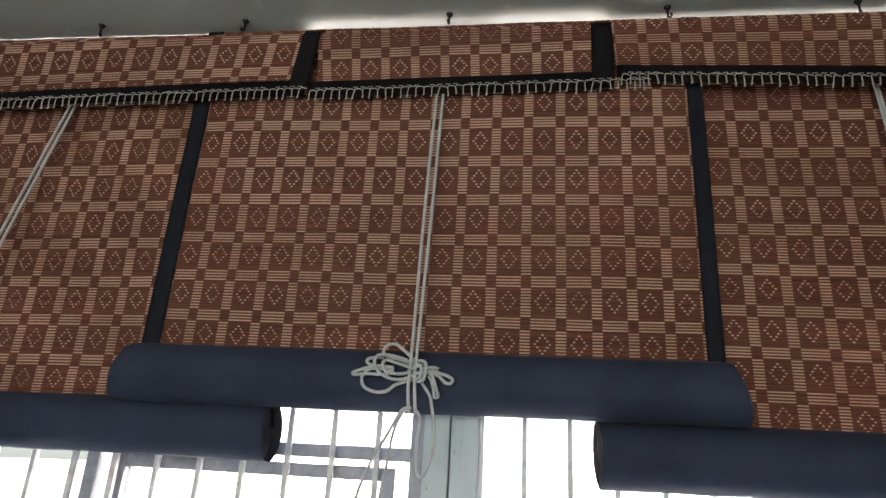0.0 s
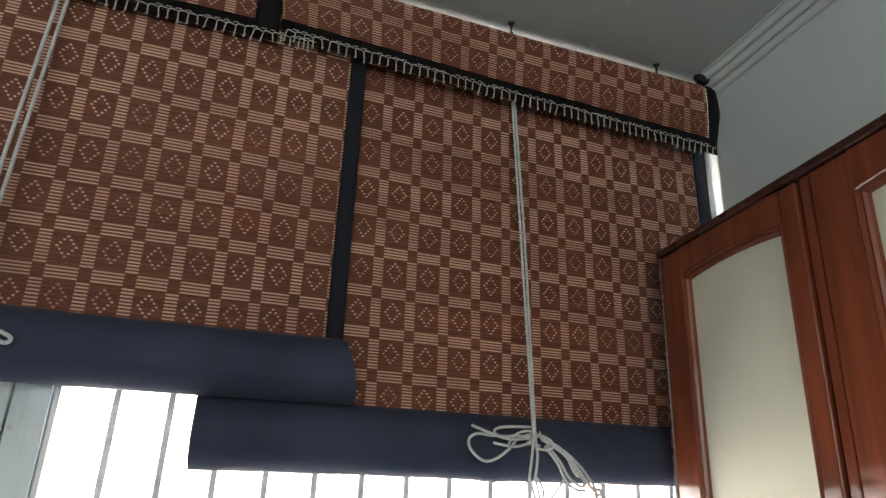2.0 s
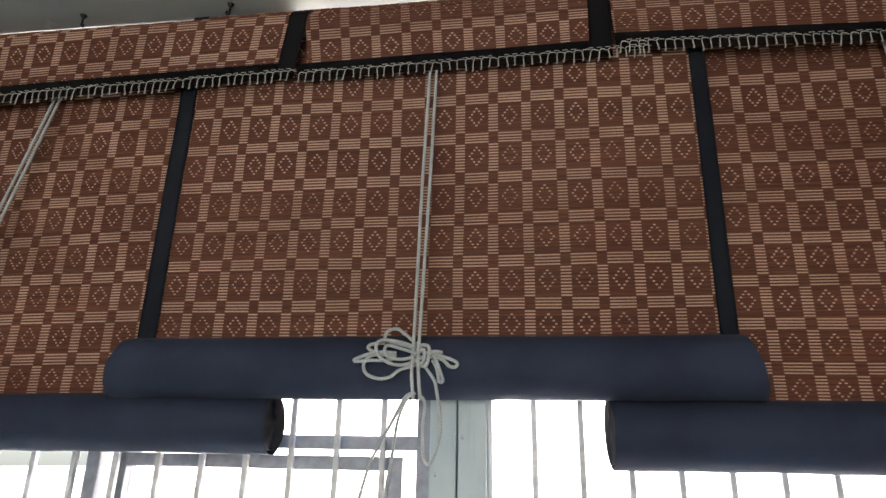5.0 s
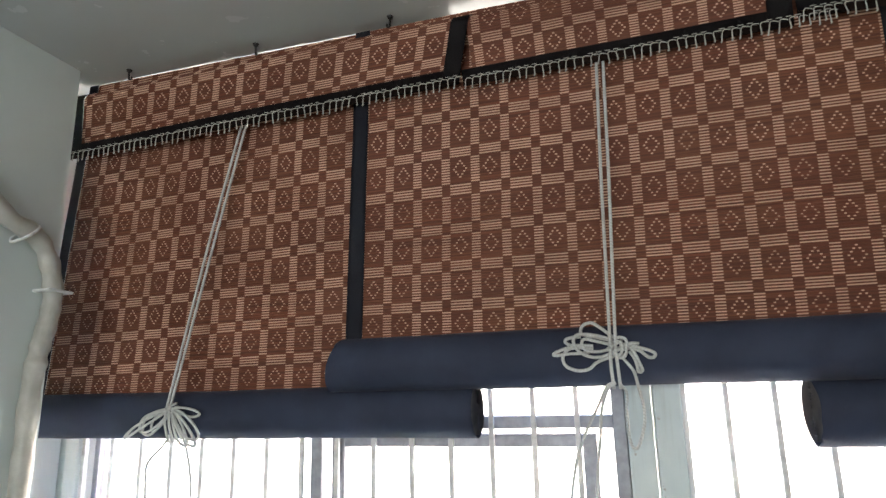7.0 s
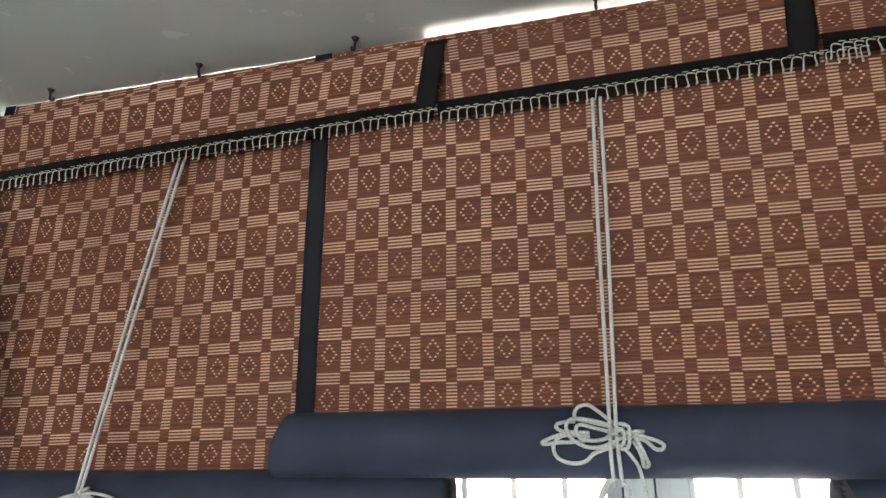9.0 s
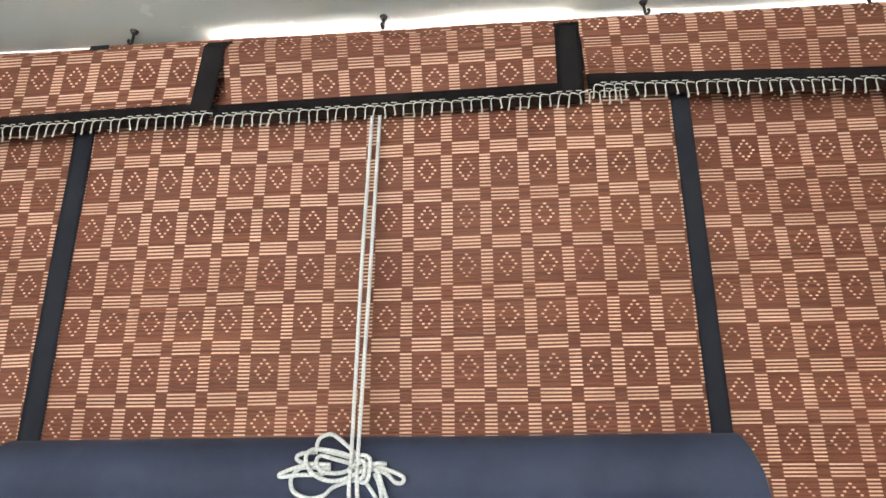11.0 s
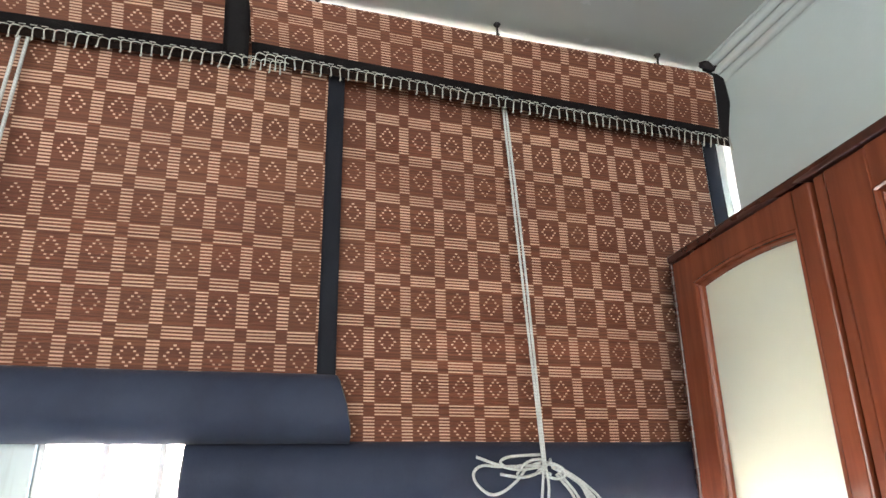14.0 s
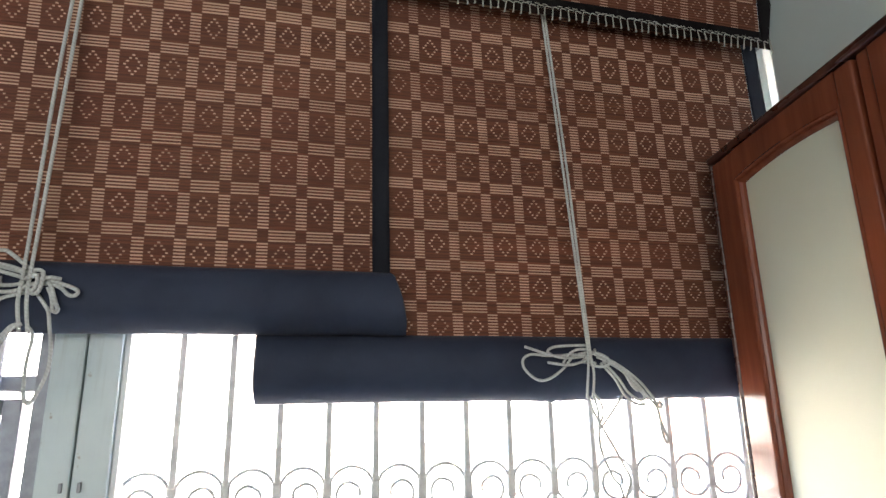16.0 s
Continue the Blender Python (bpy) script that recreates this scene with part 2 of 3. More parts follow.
def tube_mesh(name, lines, radius, sides=8):
    """Round tubes along lines of points, with a uv that runs along each; radius: a number or a function of the share of the way."""
    verts, faces, uvs = [], [], []
    for line in lines:
        base, n, far = len(verts), len(line), 0.0
        along = []
        side = Vector((0, 1, 0))
        for i, p in enumerate(line):
            d = (line[min(i + 1, n - 1)] - line[max(i - 1, 0)]).normalized()
            side = side - d * side.dot(d)
            side = side.normalized() if side.length > 1e-5 else d.orthogonal().normalized()
            up = d.cross(side)
            if i:
                far += (p - line[i - 1]).length
            along.append(far)
            r = radius(i / (n - 1)) if callable(radius) else radius
            verts += [p + (side * math.cos(2 * math.pi * k / sides) + up * math.sin(2 * math.pi * k / sides)) * r for k in range(sides)]
        for i in range(n - 1):
            for k in range(sides):
                faces.append([base + i * sides + k, base + i * sides + (k + 1) % sides, base + (i + 1) * sides + (k + 1) % sides, base + (i + 1) * sides + k])
                uvs += [(along[i], k / sides), (along[i], (k + 1) / sides), (along[i + 1], (k + 1) / sides), (along[i + 1], k / sides)]
        faces.append([base + k for k in range(sides)][::-1])
        faces.append([base + (n - 1) * sides + k for k in range(sides)])
        uvs += [(0, 0)] * (2 * sides)
    me = bpy.data.meshes.new(name)
    me.from_pydata([tuple(v) for v in verts], [], faces)
    layer = me.uv_layers.new(name="UVMap")
    layer.data.foreach_set("uv", np.array(uvs, dtype=np.float32).ravel())
    return me


def tube(name, lines, radius, mat, parent=None, label="", sides=8):
    return link_mesh(name, tube_mesh(name, lines, radius, sides), mat, parent, label, True)


# ---- the room ----
ROOM_L, ROOM_R, ROOM_B, REVEAL, CEILING = -1.540, 1.604, -2.5, 1.545, 2.605
SPLAY = radians(-4.3)  # the side wall by the cupboard does not stand square to the window wall


def wall_piece(name, *pairs):
    ob = part(name, boxes(*pairs), WALL)
    return tagged(ob, "painted grey-green plaster wall", "wall", kind="structure")


tagged(part("floor", boxes(((-2.2, -2.7, -0.12), (2.2, 2.13, 0.0))), FLOOR), "speckled grey-brown terrazzo floor", "floor", kind="structure")
tagged(part("ceiling", boxes(((-2.2, -2.7, CEILING), (2.2, 2.13, CEILING + 0.14))), CEIL), "glossy pale grey painted ceiling", "ceiling", kind="structure")
wall_piece("wall_west", ((-2.2, -2.7, 0), (ROOM_L, 1.490, CEILING)), ((-2.2, 1.490, 0), (-1.92, 2.13, CEILING)))
wall_piece("wall_reveal", ((1.87, REVEAL - 0.05, 0), (2.2, 2.13, CEILING)))


def splay(ob):
    """Turns a part of the side wall about the corner by the window."""
    at = Matrix.Translation((ROOM_R, REVEAL, 0))
    ob.matrix_world = at @ Matrix.Rotation(SPLAY, 4, "Z") @ at.inverted()
    return ob


splay(wall_piece("wall_east", ((ROOM_R, -2.9, 0), (2.3, REVEAL, CEILING))))
wall_piece("wall_south", ((ROOM_L, -2.7, 0), (ROOM_R, ROOM_B, 0.75)), ((ROOM_L, -2.7, 2.35), (ROOM_R, ROOM_B, CEILING)),
           ((ROOM_L, -2.7, 0.75), (-1.1, ROOM_B, 2.35)), ((1.3, -2.7, 0.75), (ROOM_R, ROOM_B, 2.35)))
# unseen board, added behind the fill lamp to block the sun
tagged(part("rear_sun_block", boxes(((-1.1, -2.62, 0.75), (1.3, -2.58, 2.35)), bevel=0.004), COVE), "unseen white board added to keep the sun out of the rear opening", "window", kind="structure")
wall_piece("wall_north", ((-1.92, 1.89, 0), (1.90, 2.13, 0.85)), ((-1.92, 1.89, 2.50), (1.90, 2.13, CEILING)),
           ((-1.92, 1.89, 0.85), (-1.80, 2.13, 2.50)), ((1.80, 1.89, 0.85), (1.90, 2.13, 2.50)))
# white strips added where daylight brightens the reveals beside the blinds
tagged(part("bright_reveal_west", boxes(((-1.92, 1.494, 0.0), (-1.885, 1.88, 2.59)), bevel=0.004), WHITE), "added white strip standing in for the daylit window reveal", "trim", kind="structure")
tagged(part("bright_reveal_east", boxes(((1.718, 1.662, 0.9), (1.760, 1.692, 2.59)), bevel=0.004), COVE), "added white strip standing in for the daylit window reveal", "trim", kind="structure")


def coving(name, x, side):
    """A stepped plaster coving along a side wall; side: +1 when the wall lies to the right."""
    prof = [(0.0, -0.060)]
    for k in range(37):
        f = k / 36
        rib = 0.013 * abs(math.sin(3 * math.pi * f)) ** 0.55 - 0.004 * (math.cos(6 * math.pi * f) > 0.93)
        prof.append((0.004 + 0.050 * f + 0.45 * rib, -0.056 + 0.050 * f - 0.45 * rib))
    prof += [(0.058, -0.004), (0.058, 0.0), (0.0, 0.0)]
    bm = bmesh.new()
    rings = [[bm.verts.new((x - side * a, y, CEILING + b - 0.001)) for a, b in prof] for y in (ROOM_B, REVEAL - 0.02)]
    for i in range(len(prof)):
        j = (i + 1) % len(prof)
        bm.faces.new((rings[0][i], rings[0][j], rings[1][j], rings[1][i]))
    bm.faces.new(rings[0])
    bm.faces.new(rings[1][::-1])
    bmesh.ops.recalc_face_normals(bm, faces=bm.faces)
    return tagged(part(name, bm, COVE), "white ribbed plaster coving under the ceiling", "coving", kind="structure")


splay(coving("trim_ceiling", ROOM_R, 1))


# ---- windows ----
def window_left():
    w = thing("window_1", "grey aluminium window behind bars, bright daylight outside", "window", (-0.8, 1.78, 0.85), kind="structure")

    def add(name, *pairs, mat=ALU, bevel=0.003):
        ob = part(name, boxes(*pairs, bevel=bevel), mat, w)
        ob.matrix_parent_inverse = Matrix.Translation((0.8, -1.78, -0.85))
        return ob

    y0, y1 = 1.820, 1.885
    add("window_frame", ((-0.066, 1.755, 0.876), (-0.034, y1, 2.490)))
    add("window_frame", ((-0.909, y0, 0.876), (-0.875, y1, 2.490)))
    add("window_frame", ((-1.800, y0, 0.876), (-1.747, y1, 2.490)), mat=WHITE)
    add("transom", ((-0.875, y0, 1.530), (-0.066, y1, 1.562)))
    add("sash_stile", ((-0.847, y0 + 0.01, 0.900), (-0.807, y1 - 0.006, 1.515)))
    add("sash_stile", ((-0.147, y0 + 0.01, 0.900), (-0.111, y1 - 0.006, 1.515)))
    add("sash_rail", ((-0.807, y0 + 0.01, 1.483), (-0.147, y1 - 0.006, 1.515)))
    add("sash_stile", ((-1.737, y0 + 0.005, 0.900), (-1.707, y1 - 0.005, 2.400)), mat=WHITE)
    add("sash_stile", ((-1.692, y0 + 0.012, 0.900), (-1.672, y1 - 0.005, 2.400)))
    p = add("pane", ((-0.807, 1.852, 0.900), (-0.147, 1.856, 1.483)), mat=GLASS, bevel=0)
    q = add("pane", ((-1.672, 1.852, 0.900), (-0.909, 1.856, 2.490)), mat=GLASS, bevel=0)
    p.visible_shadow = q.visible_shadow = False
    add("window_sill", ((-1.800, 1.740, 0.840), (1.800, 1.900, 0.875)), mat=WHITE)
    return w


def window_right():
    w = thing("window_2", "pale blue-grey painted casement frame with closed shutters", "window", (0.6, 1.78, 0.85), kind="structure")

    def add(name, *pairs, mat=PALE, bevel=0.003):
        ob = part(name, boxes(*pairs, bevel=bevel), mat, w)
        ob.matrix_parent_inverse = Matrix.Translation((-0.6, -1.78, -0.85))
        return ob

    add("stile", ((-0.032, 1.723, 0.876), (0.027, 1.880, 2.490)))
    add("stile", ((0.030, 1.726, 0.876), (0.093, 1.880, 2.490)))
    add("window_frame", ((0.093, 1.740, 0.876), (0.105, 1.880, 2.490)), mat=WHITE)
    add("window_frame", ((1.693, 1.820, 0.876), (1.800, 1.880, 2.490)))
    for x in (0.014, 0.046):
        add("latch", ((x - 0.003, 1.718, 1.339), (x + 0.003, 1.726, 1.357)), mat=ALU, bevel=0.001)
    return w


window_left()
window_right()


def bar_mesh(lo, hi):
    bm = bmesh.new()
    box(bm, (-0.0066, -0.0066, lo), (0.0066, 0.0066, hi), 0.0018)
    me = bpy.data.meshes.new("bar")
    bm.to_mesh(me)
    bm.free()
    me.materials.append(BAR)
    return me


def scroll_lines(pitch):
    """A ring between two bars that curls into a spiral, and the leaf curve below it."""
    r = pitch * 0.47
    ring = [Vector((r * math.cos(t), 0, r * math.sin(t))) for t in np.linspace(math.radians(205), math.radians(-65), 26)]
    curl = []
    hold = Vector((math.cos(radians(-65)), 0, math.sin(radians(-65))))
    for t in np.linspace(0, 1, 24):
        ang, rad = radians(-65 - 330 * t), r * (1 - 0.66 * min(1.0, t * 1.5))
        curl.append(hold * (r - rad) * 0.15 + Vector((rad * math.cos(ang), 0, rad * math.sin(ang))))
    leaf = smooth_line([(-r * 1.06, 0, -0.3 * r), (-r * 0.75, 0, -1.5 * r), (0, 0, -2.6 * r), (r * 0.75, 0, -1.5 * r), (r * 1.06, 0, -0.3 * r)], 7)
    return [ring + curl[1:], leaf]


def grille(label, x0, count, pitch, y, scrolls):
    g = thing("window_grille", label, "grille", (x0 + pitch * (count - 1) / 2, y, 0.875), group="window grilles")
    inv = Matrix.Translation((-g.location.x, -y, -0.875))
    me = bar_mesh(0.875, 2.49)
    for i in range(count):
        b = new("bar", me)
        b.parent, b.matrix_parent_inverse = g, inv
        b.location = (x0 + pitch * i, y, 0)
    knot = bpy.data.meshes.new("collar")
    bm = boxes(((-0.010, -0.008, 1.284), (0.010, 0.008, 1.334)), bevel=0.004)
    bm.to_mesh(knot)
    bm.free()
    knot.materials.append(BAR)
    rings = tube_mesh("scroll", scroll_lines(pitch), 0.0040, 6)
    rings.materials.append(BAR)
    for i in range(count if scrolls else 0):
        c = new("collar", knot)
        c.parent, c.matrix_parent_inverse, c.location = g, inv, (x0 + pitch * i, y, 0)
        s = new("scroll", rings)
        s.parent, s.matrix_parent_inverse = g, inv
        s.location = (x0 + pitch * (i - 0.5), y, 1.313)
        if i % 2:
            s.scale = (-1, 1, 1)
    for z in (0.93, 2.40):
        r = part("rail", boxes(((x0 - 0.06, y - 0.003, z), (x0 + pitch * (count - 1) + 0.06, y + 0.003, z + 0.02))), BAR, g)
        r.matrix_parent_inverse = inv
    return g


GRILLE_Y = 1.802
grille("painted steel window grille with scrolled rings behind the blinds", 0.197, 15, 0.1050, GRILLE_Y, True)
grille("plain painted steel bars in front of the aluminium window", -1.700, 15, 0.1105, GRILLE_Y, False)


# ---- the blinds ----
def sheet_mesh(name, x0, x1, rows, nx, depth, warp, seed):
    """A sheet of sticks that lie side by side: rows gives (y, z) for each distance down the sheet; each stick is a rounded ridge."""
    length = 0.0
    dist = [0.0]
    for (ya, za), (yb, zb) in zip(rows, rows[1:]):
        length += math.hypot(yb - ya, zb - za)
        dist.append(length)
    pitch = PITCH_V / STICKS
    count = max(2, round(length / pitch))
    per = 4
    xs = np.linspace(x0, x1, nx + 1)
    verts, uvs_v = [], []
    for i in range(count * per + 1):
        d = min(length * i / (count * per), length)
        j = max(k for k in range(len(dist)) if dist[k] <= d + 1e-9)
        j = min(j, len(rows) - 2)
        f = (d - dist[j]) / (dist[j + 1] - dist[j])
        y = rows[j][0] + f * (rows[j + 1][0] - rows[j][0])
        z = rows[j][1] + f * (rows[j + 1][1] - rows[j][1])
        ridge = depth * math.sin(math.pi * ((i % per) / per))
        jag = noise.noise((i // per * 3.7, seed, 0)) * 0.0022
        for m, x in enumerate(xs):
            bow = warp * (noise.noise((x * 1.6, z * 1.3, seed)) + 0.45 * noise.noise((x * 4.5, z * 5, seed + 9)))
            edge = jag if m in (0, nx) else 0.0
            verts.append((x + edge, y - ridge + bow, z))
            uvs_v.append((x, z))
    w = nx + 1
    faces = [(i * w + m, (i + 1) * w + m, (i + 1) * w + m + 1, i * w + m + 1) for i in range(count * per) for m in range(nx)]
    me = bpy.data.meshes.new(name)
    me.from_pydata(verts, [], faces)
    layer = me.uv_layers.new(name="UVMap")
    loops = np.empty(len(me.loops), dtype=np.int32)
    me.loops.foreach_get("vertex_index", loops)
    layer.data.foreach_set("uv", np.array(uvs_v, dtype=np.float32)[loops].ravel())
    return me


def strip_mesh(name, line, x0, x1, nx, out, warp, seed):
    """A band of cloth with thickness along a line of (y, z), between x0 and x1, lying out metres in front of it."""
    bm = bmesh.new()
    grid = []
    for y, z in line:
        grid.append([bm.verts.new((x, y - out + warp * (noise.noise((x * 1.6, z * 1.3, seed)) + 0.45 * noise.noise((x * 4.5, z * 5, seed + 9))), z)) for x in np.linspace(x0, x1, nx + 1)])
    for a, b in zip(grid, grid[1:]):
        for m in range(nx):
            bm.faces.new((a[m], b[m], b[m + 1], a[m + 1]))
    bmesh.ops.solidify(bm, geom=bm.faces[:], thickness=0.0018)
    bmesh.ops.recalc_face_normals(bm, faces=bm.faces[:])
    return bm


def fine(line, n=14):
    """The same line of (y, z) in n even steps a stretch."""
    out = []
    for (ya, za), (yb, zb) in zip(line, line[1:]):
        out += [(ya + (yb - ya) * k / n, za + (zb - za) * k / n) for k in range(n)]
    return out + [line[-1]]


def roll_mesh(name, x0, x1, r, seed, taper):
    """The rolled-up end of a blind in its cloth lining: a soft cylinder about the x axis, with creases."""
    nx, na = 130, 40
    verts, faces = [], []
    for i in range(nx + 1):
        x = x0 + (x1 - x0) * i / nx
        for k in range(na):
            a = 2 * math.pi * k / na
            sag = 0.0030 * noise.noise((x * 2.2, math.cos(a) * 1.2, math.sin(a) * 1.2 + seed)) + 0.0012 * noise.noise((x * 11, math.cos(a) * 3, math.sin(a) * 3 + seed))
            rr = r + sag + 0.004 * max(0.0, math.cos(a - math.radians(265))) ** 6
            fold = max(0.0, 1 - abs(x - 1.0) / 0.05) if seed == 37 else 0.0
            rr += 0.006 * fold * abs(math.sin(x * 125 + a)) * max(0.0, math.cos(a - math.radians(300)))
            near = max(0.0, 1 - (x - x0) / 0.15) - max(0.0, 1 - (x1 - x) / 0.15)
            cut = taper * (0.5 + 0.5 * math.sin(a)) + 0.003 * noise.noise((a * 2, seed, x0))
            verts.append((x + near * cut, -rr * math.cos(a), rr * math.sin(a)))
    for i in range(nx):
        for k in range(na):
            faces.append((i * na + k, i * na + (k + 1) % na, (i + 1) * na + (k + 1) % na, (i + 1) * na + k))
    me = bpy.data.meshes.new(name)
    me.from_pydata(verts, [], faces)
    return me


def spiral_end(x, r, side, seed, taper):
    """The coiled layers at the end of a roll: a wavy ribbon wound inwards."""
    bm = bmesh.new()
    turns, n = 9.2, 230
    prev = None
    for i in range(n + 1):
        t = i / n
        a = 2 * math.pi * turns * t + 0.8
        rr = r * (0.985 - 0.86 * t) + 0.0015 * noise.noise((t * 40, seed, 0))
        wave = 0.004 * noise.noise((t * 22, seed, 3))
        lean = taper * (0.5 + 0.5 * rr / r * math.sin(a))
        p = (x + side * (0.003 + wave - lean), -rr * math.cos(a), rr * math.sin(a))
        q = (p[0] - side * 0.034, p[1], p[2])
        pair = (bm.verts.new(p), bm.verts.new(q))
        if prev:
            bm.faces.new((prev[0], pair[0], pair[1], prev[1]))
        prev = pair
    bmesh.ops.solidify(bm, geom=bm.faces[:], thickness=0.0036)
    return bm


def tassel_meshes():
    out = []
    for k in range(6):
        rnd = random.Random(40 + k)
        h = 0.024 + 0.005 * rnd.random()
        lean = rnd.uniform(-0.004, 0.004)
        hook = rnd.uniform(-0.007, -0.002)
        stem = smooth_line([(0.0185, 0, 0.0005), (0.012, -0.001, 0.002), (0.004, -0.002, 0.0015), (0.0005, -0.003, -0.004), (lean * 0.4, -0.003, -h * 0.6), (lean * 0.7, -0.002, -h), (lean * 0.7 + hook * 0.3, -0.003, -h - 0.0025)], 4)
        me = tube_mesh("tassel", [stem], lambda t: 0.0012 + 0.0010 * max(0.0, (t - 0.5) * 2), 6)
        me.materials.append(TASSEL)
        out.append(me)
    return out


TASSELS = tassel_meshes()


def spread(ob, fan):
    """A sheet hangs a little wider at its foot than at its head; fan: the slant of a thread at x = 0, and how it grows along x."""
    for q in ob.data.vertices:
        q.co.x += (fan[0] + fan[1] * q.co.x) * (q.co.z - 2.0)
    return ob


def blind(label, x0, x1, fold_l, fold_r, plane, roll, weave, flap_weave, flap, seed, fan, bands=(True, True), flap_bands=(False, True)):
    """A roll-up blind. x0, x1: the woven sheet; plane: (y, z) at top and foot; roll: x0, x1, y, z, radius;
    flap: the valance in front: x0, x1, the foot of its cloth at both ends, its y at head and foot, the head's z at both ends."""
    b = thing("roller_blind", label, "blind", ((x0 + x1) / 2, plane[-1][0], plane[-1][1]), group="woven blinds on the window wall")
    inv = Matrix.Translation(-b.location)

    def own(ob, parent=b):
        ob.parent = parent
        ob.matrix_parent_inverse = inv if parent is b else Matrix.Identity(4)
        return ob

    own(spread(link_mesh("woven_sheet", sheet_mesh("woven_sheet", x0, x1, plane, 48, 0.0016, 0.006, seed), weave, None, "split-bamboo sheet woven in brown and cream checks with diamonds", True), fan))
    for keep, xa, xb in ((bands[0], x0 - fold_l, x0 + 0.002), (bands[1], x1 - 0.002, x1 + fold_r)):
        if keep:
            own(spread(part("side_band", strip_mesh("side_band", fine(plane, 24), xa, xb, 4, 0.004, 0.006, seed), BAND, None, "dark navy cotton edge band", True), fan))
    rx0, rx1, ry, rz, rr, taper = roll
    r = own(link_mesh("roll", roll_mesh("roll", rx0, rx1, rr, seed, taper), NAVY, None, "rolled-up end in dark navy cotton lining", True))
    r.location = (0, ry, rz)
    for x, side in ((rx0, -1), (rx1, 1)):
        part("coil", spiral_end(x, rr, side, seed + x, taper), COIL, r, "coiled layers of sticks and lining")
    # the valance
    fx0, fx1, foot_l, foot_r, yh, yf, head_l, head_r, border, shear = flap
    rows = [(yh + 0.022, 2.603), (yh + 0.008, 2.597), (yh, 2.580), (yh + 0.3 * (yf - yh), 2.54), (yf, 2.448)]
    me = sheet_mesh("valance", fx0, fx1, rows, 40, 0.0016, 0.004, seed + 5)
    if seed == 37:
        belly(me, fx1, border)
    tilt(me, fx0, fx1, foot_l, foot_r, head_l, head_r, shear)
    v = own(link_mesh("valance", me, flap_weave, None, "short woven bamboo valance hung from ceiling hooks", True))
    for keep, xa, xb in ((flap_bands[0], fx0 - border, fx0 + 0.002), (flap_bands[1], fx1 - 0.002, fx1 + border)):
        if keep:
            m = bpy.data.meshes.new("border")
            s = strip_mesh("border", fine(rows + [(yf + 0.006, 2.418)], 5), xa, xb, 4, 0.0045, 0.004, seed + 5)
            s.to_mesh(m)
            s.free()
            if seed == 37:
                belly(m, fx1, border)
            tilt(m, fx0, fx1, foot_l, foot_r, head_l, head_r, shear)
            link_mesh("border", m, BLACK, v, "dark navy cotton border", True)
    xa = fx0 - (border if flap_bands[0] else 0.028 if seed == 11 else 0)
    xb = fx1 + (border if flap_bands[1] else 0)
    for name, za, zb, out, mat in (("border", 2.450, 2.424, 0.0035, BLACK), ("net_strip", 2.425, 2.409, 0.001, NET)):
        m = bpy.data.meshes.new(name)
        ya = yf + (2.448 - za) * 0.2
        s = strip_mesh(name, [(ya, za), (ya + (za - zb) * 0.2, zb)], xa, xb, 40, out, 0.004, seed + 5)
        s.to_mesh(m)
        s.free()
        tilt(m, fx0, fx1, foot_l, foot_r, head_l, head_r, shear)
        link_mesh(name, m, mat, v, "", True)
    if seed == 37:
        k = bmesh.new()
        bmesh.ops.create_icosphere(k, subdivisions=3, radius=1.0)
        for q in k.verts:
            g = 1 + 0.45 * noise.noise(q.co * 1.9)
            q.co = Vector((1.548 + 0.024 * q.co.x * g, 1.513 + 0.014 * q.co.y * g, 2.582 + 0.011 * q.co.z * g - 0.25 * 0.024 * q.co.x))
        part("corner_knot", k, BLACK, v, "bunched black cotton tie", True)
    xb += 0.075 if seed == 11 else 0.0
    rnd = random.Random(seed)
    n = round((xb - xa) / 0.0195)
    dash = []
    for i in range(n):
        x = xa + (i + 0.5) * (xb - xa) / n
        z = 2.424 + lift(x, 2.424, fx0, fx1, foot_l, foot_r, head_l, head_r)
        y = yf - 0.004 + 0.004 * (noise.noise((x * 1.6, z * 1.3, seed + 5)))
        t = new("tassel", TASSELS[rnd.randrange(6)])
        t.parent = v
        t.location = (x + shear * 1.15, y, z - 0.002)
        t.rotation_euler = (rnd.uniform(-0.1, 0.1), rnd.uniform(-0.10, 0.10), rnd.uniform(-0.15, 0.15))
        t.scale = (1, 1, rnd.uniform(0.85, 1.12))
        if i % 5:
            dash.append([Vector((x + shear * 1.15 + q, y - 0.0025, z + 0.0035)) for q in (-0.006, 0, 0.006)])
    tagged(tube("stitching", dash, 0.0010, TASSEL, v, "", 5), kind="stuff")
    return b


def lift(x, z, x0, x1, fl, fr, hl, hr):
    """How far the sloping hem and head of a valance move a point at height z."""
    f = (x - x0) / (x1 - x0)
    k = min(1.0, max(-0.4, (2.603 - z) / (2.603 - 2.448)))
    return (hl + (hr - hl) * f - 2.603) * (1 - k) + (fl + (fr - fl) * f - 2.448) * k


def belly(me, x1, border):
    """The free end of a valance is drawn in at its head and bellies out towards its foot."""
    for v in me.vertices:
        k = min(1.0, max(0.0, (2.603 - v.co.z) / 0.185)) ** 0.6
        near = min(1.0, max(0.0, (v.co.x - x1 + 0.15) / 0.15))
        past = max(0.0, (v.co.x - x1) / border)
        v.co.x += (k - 1.0) * (0.026 * near + 0.026 * past) + 0.006 * past * k


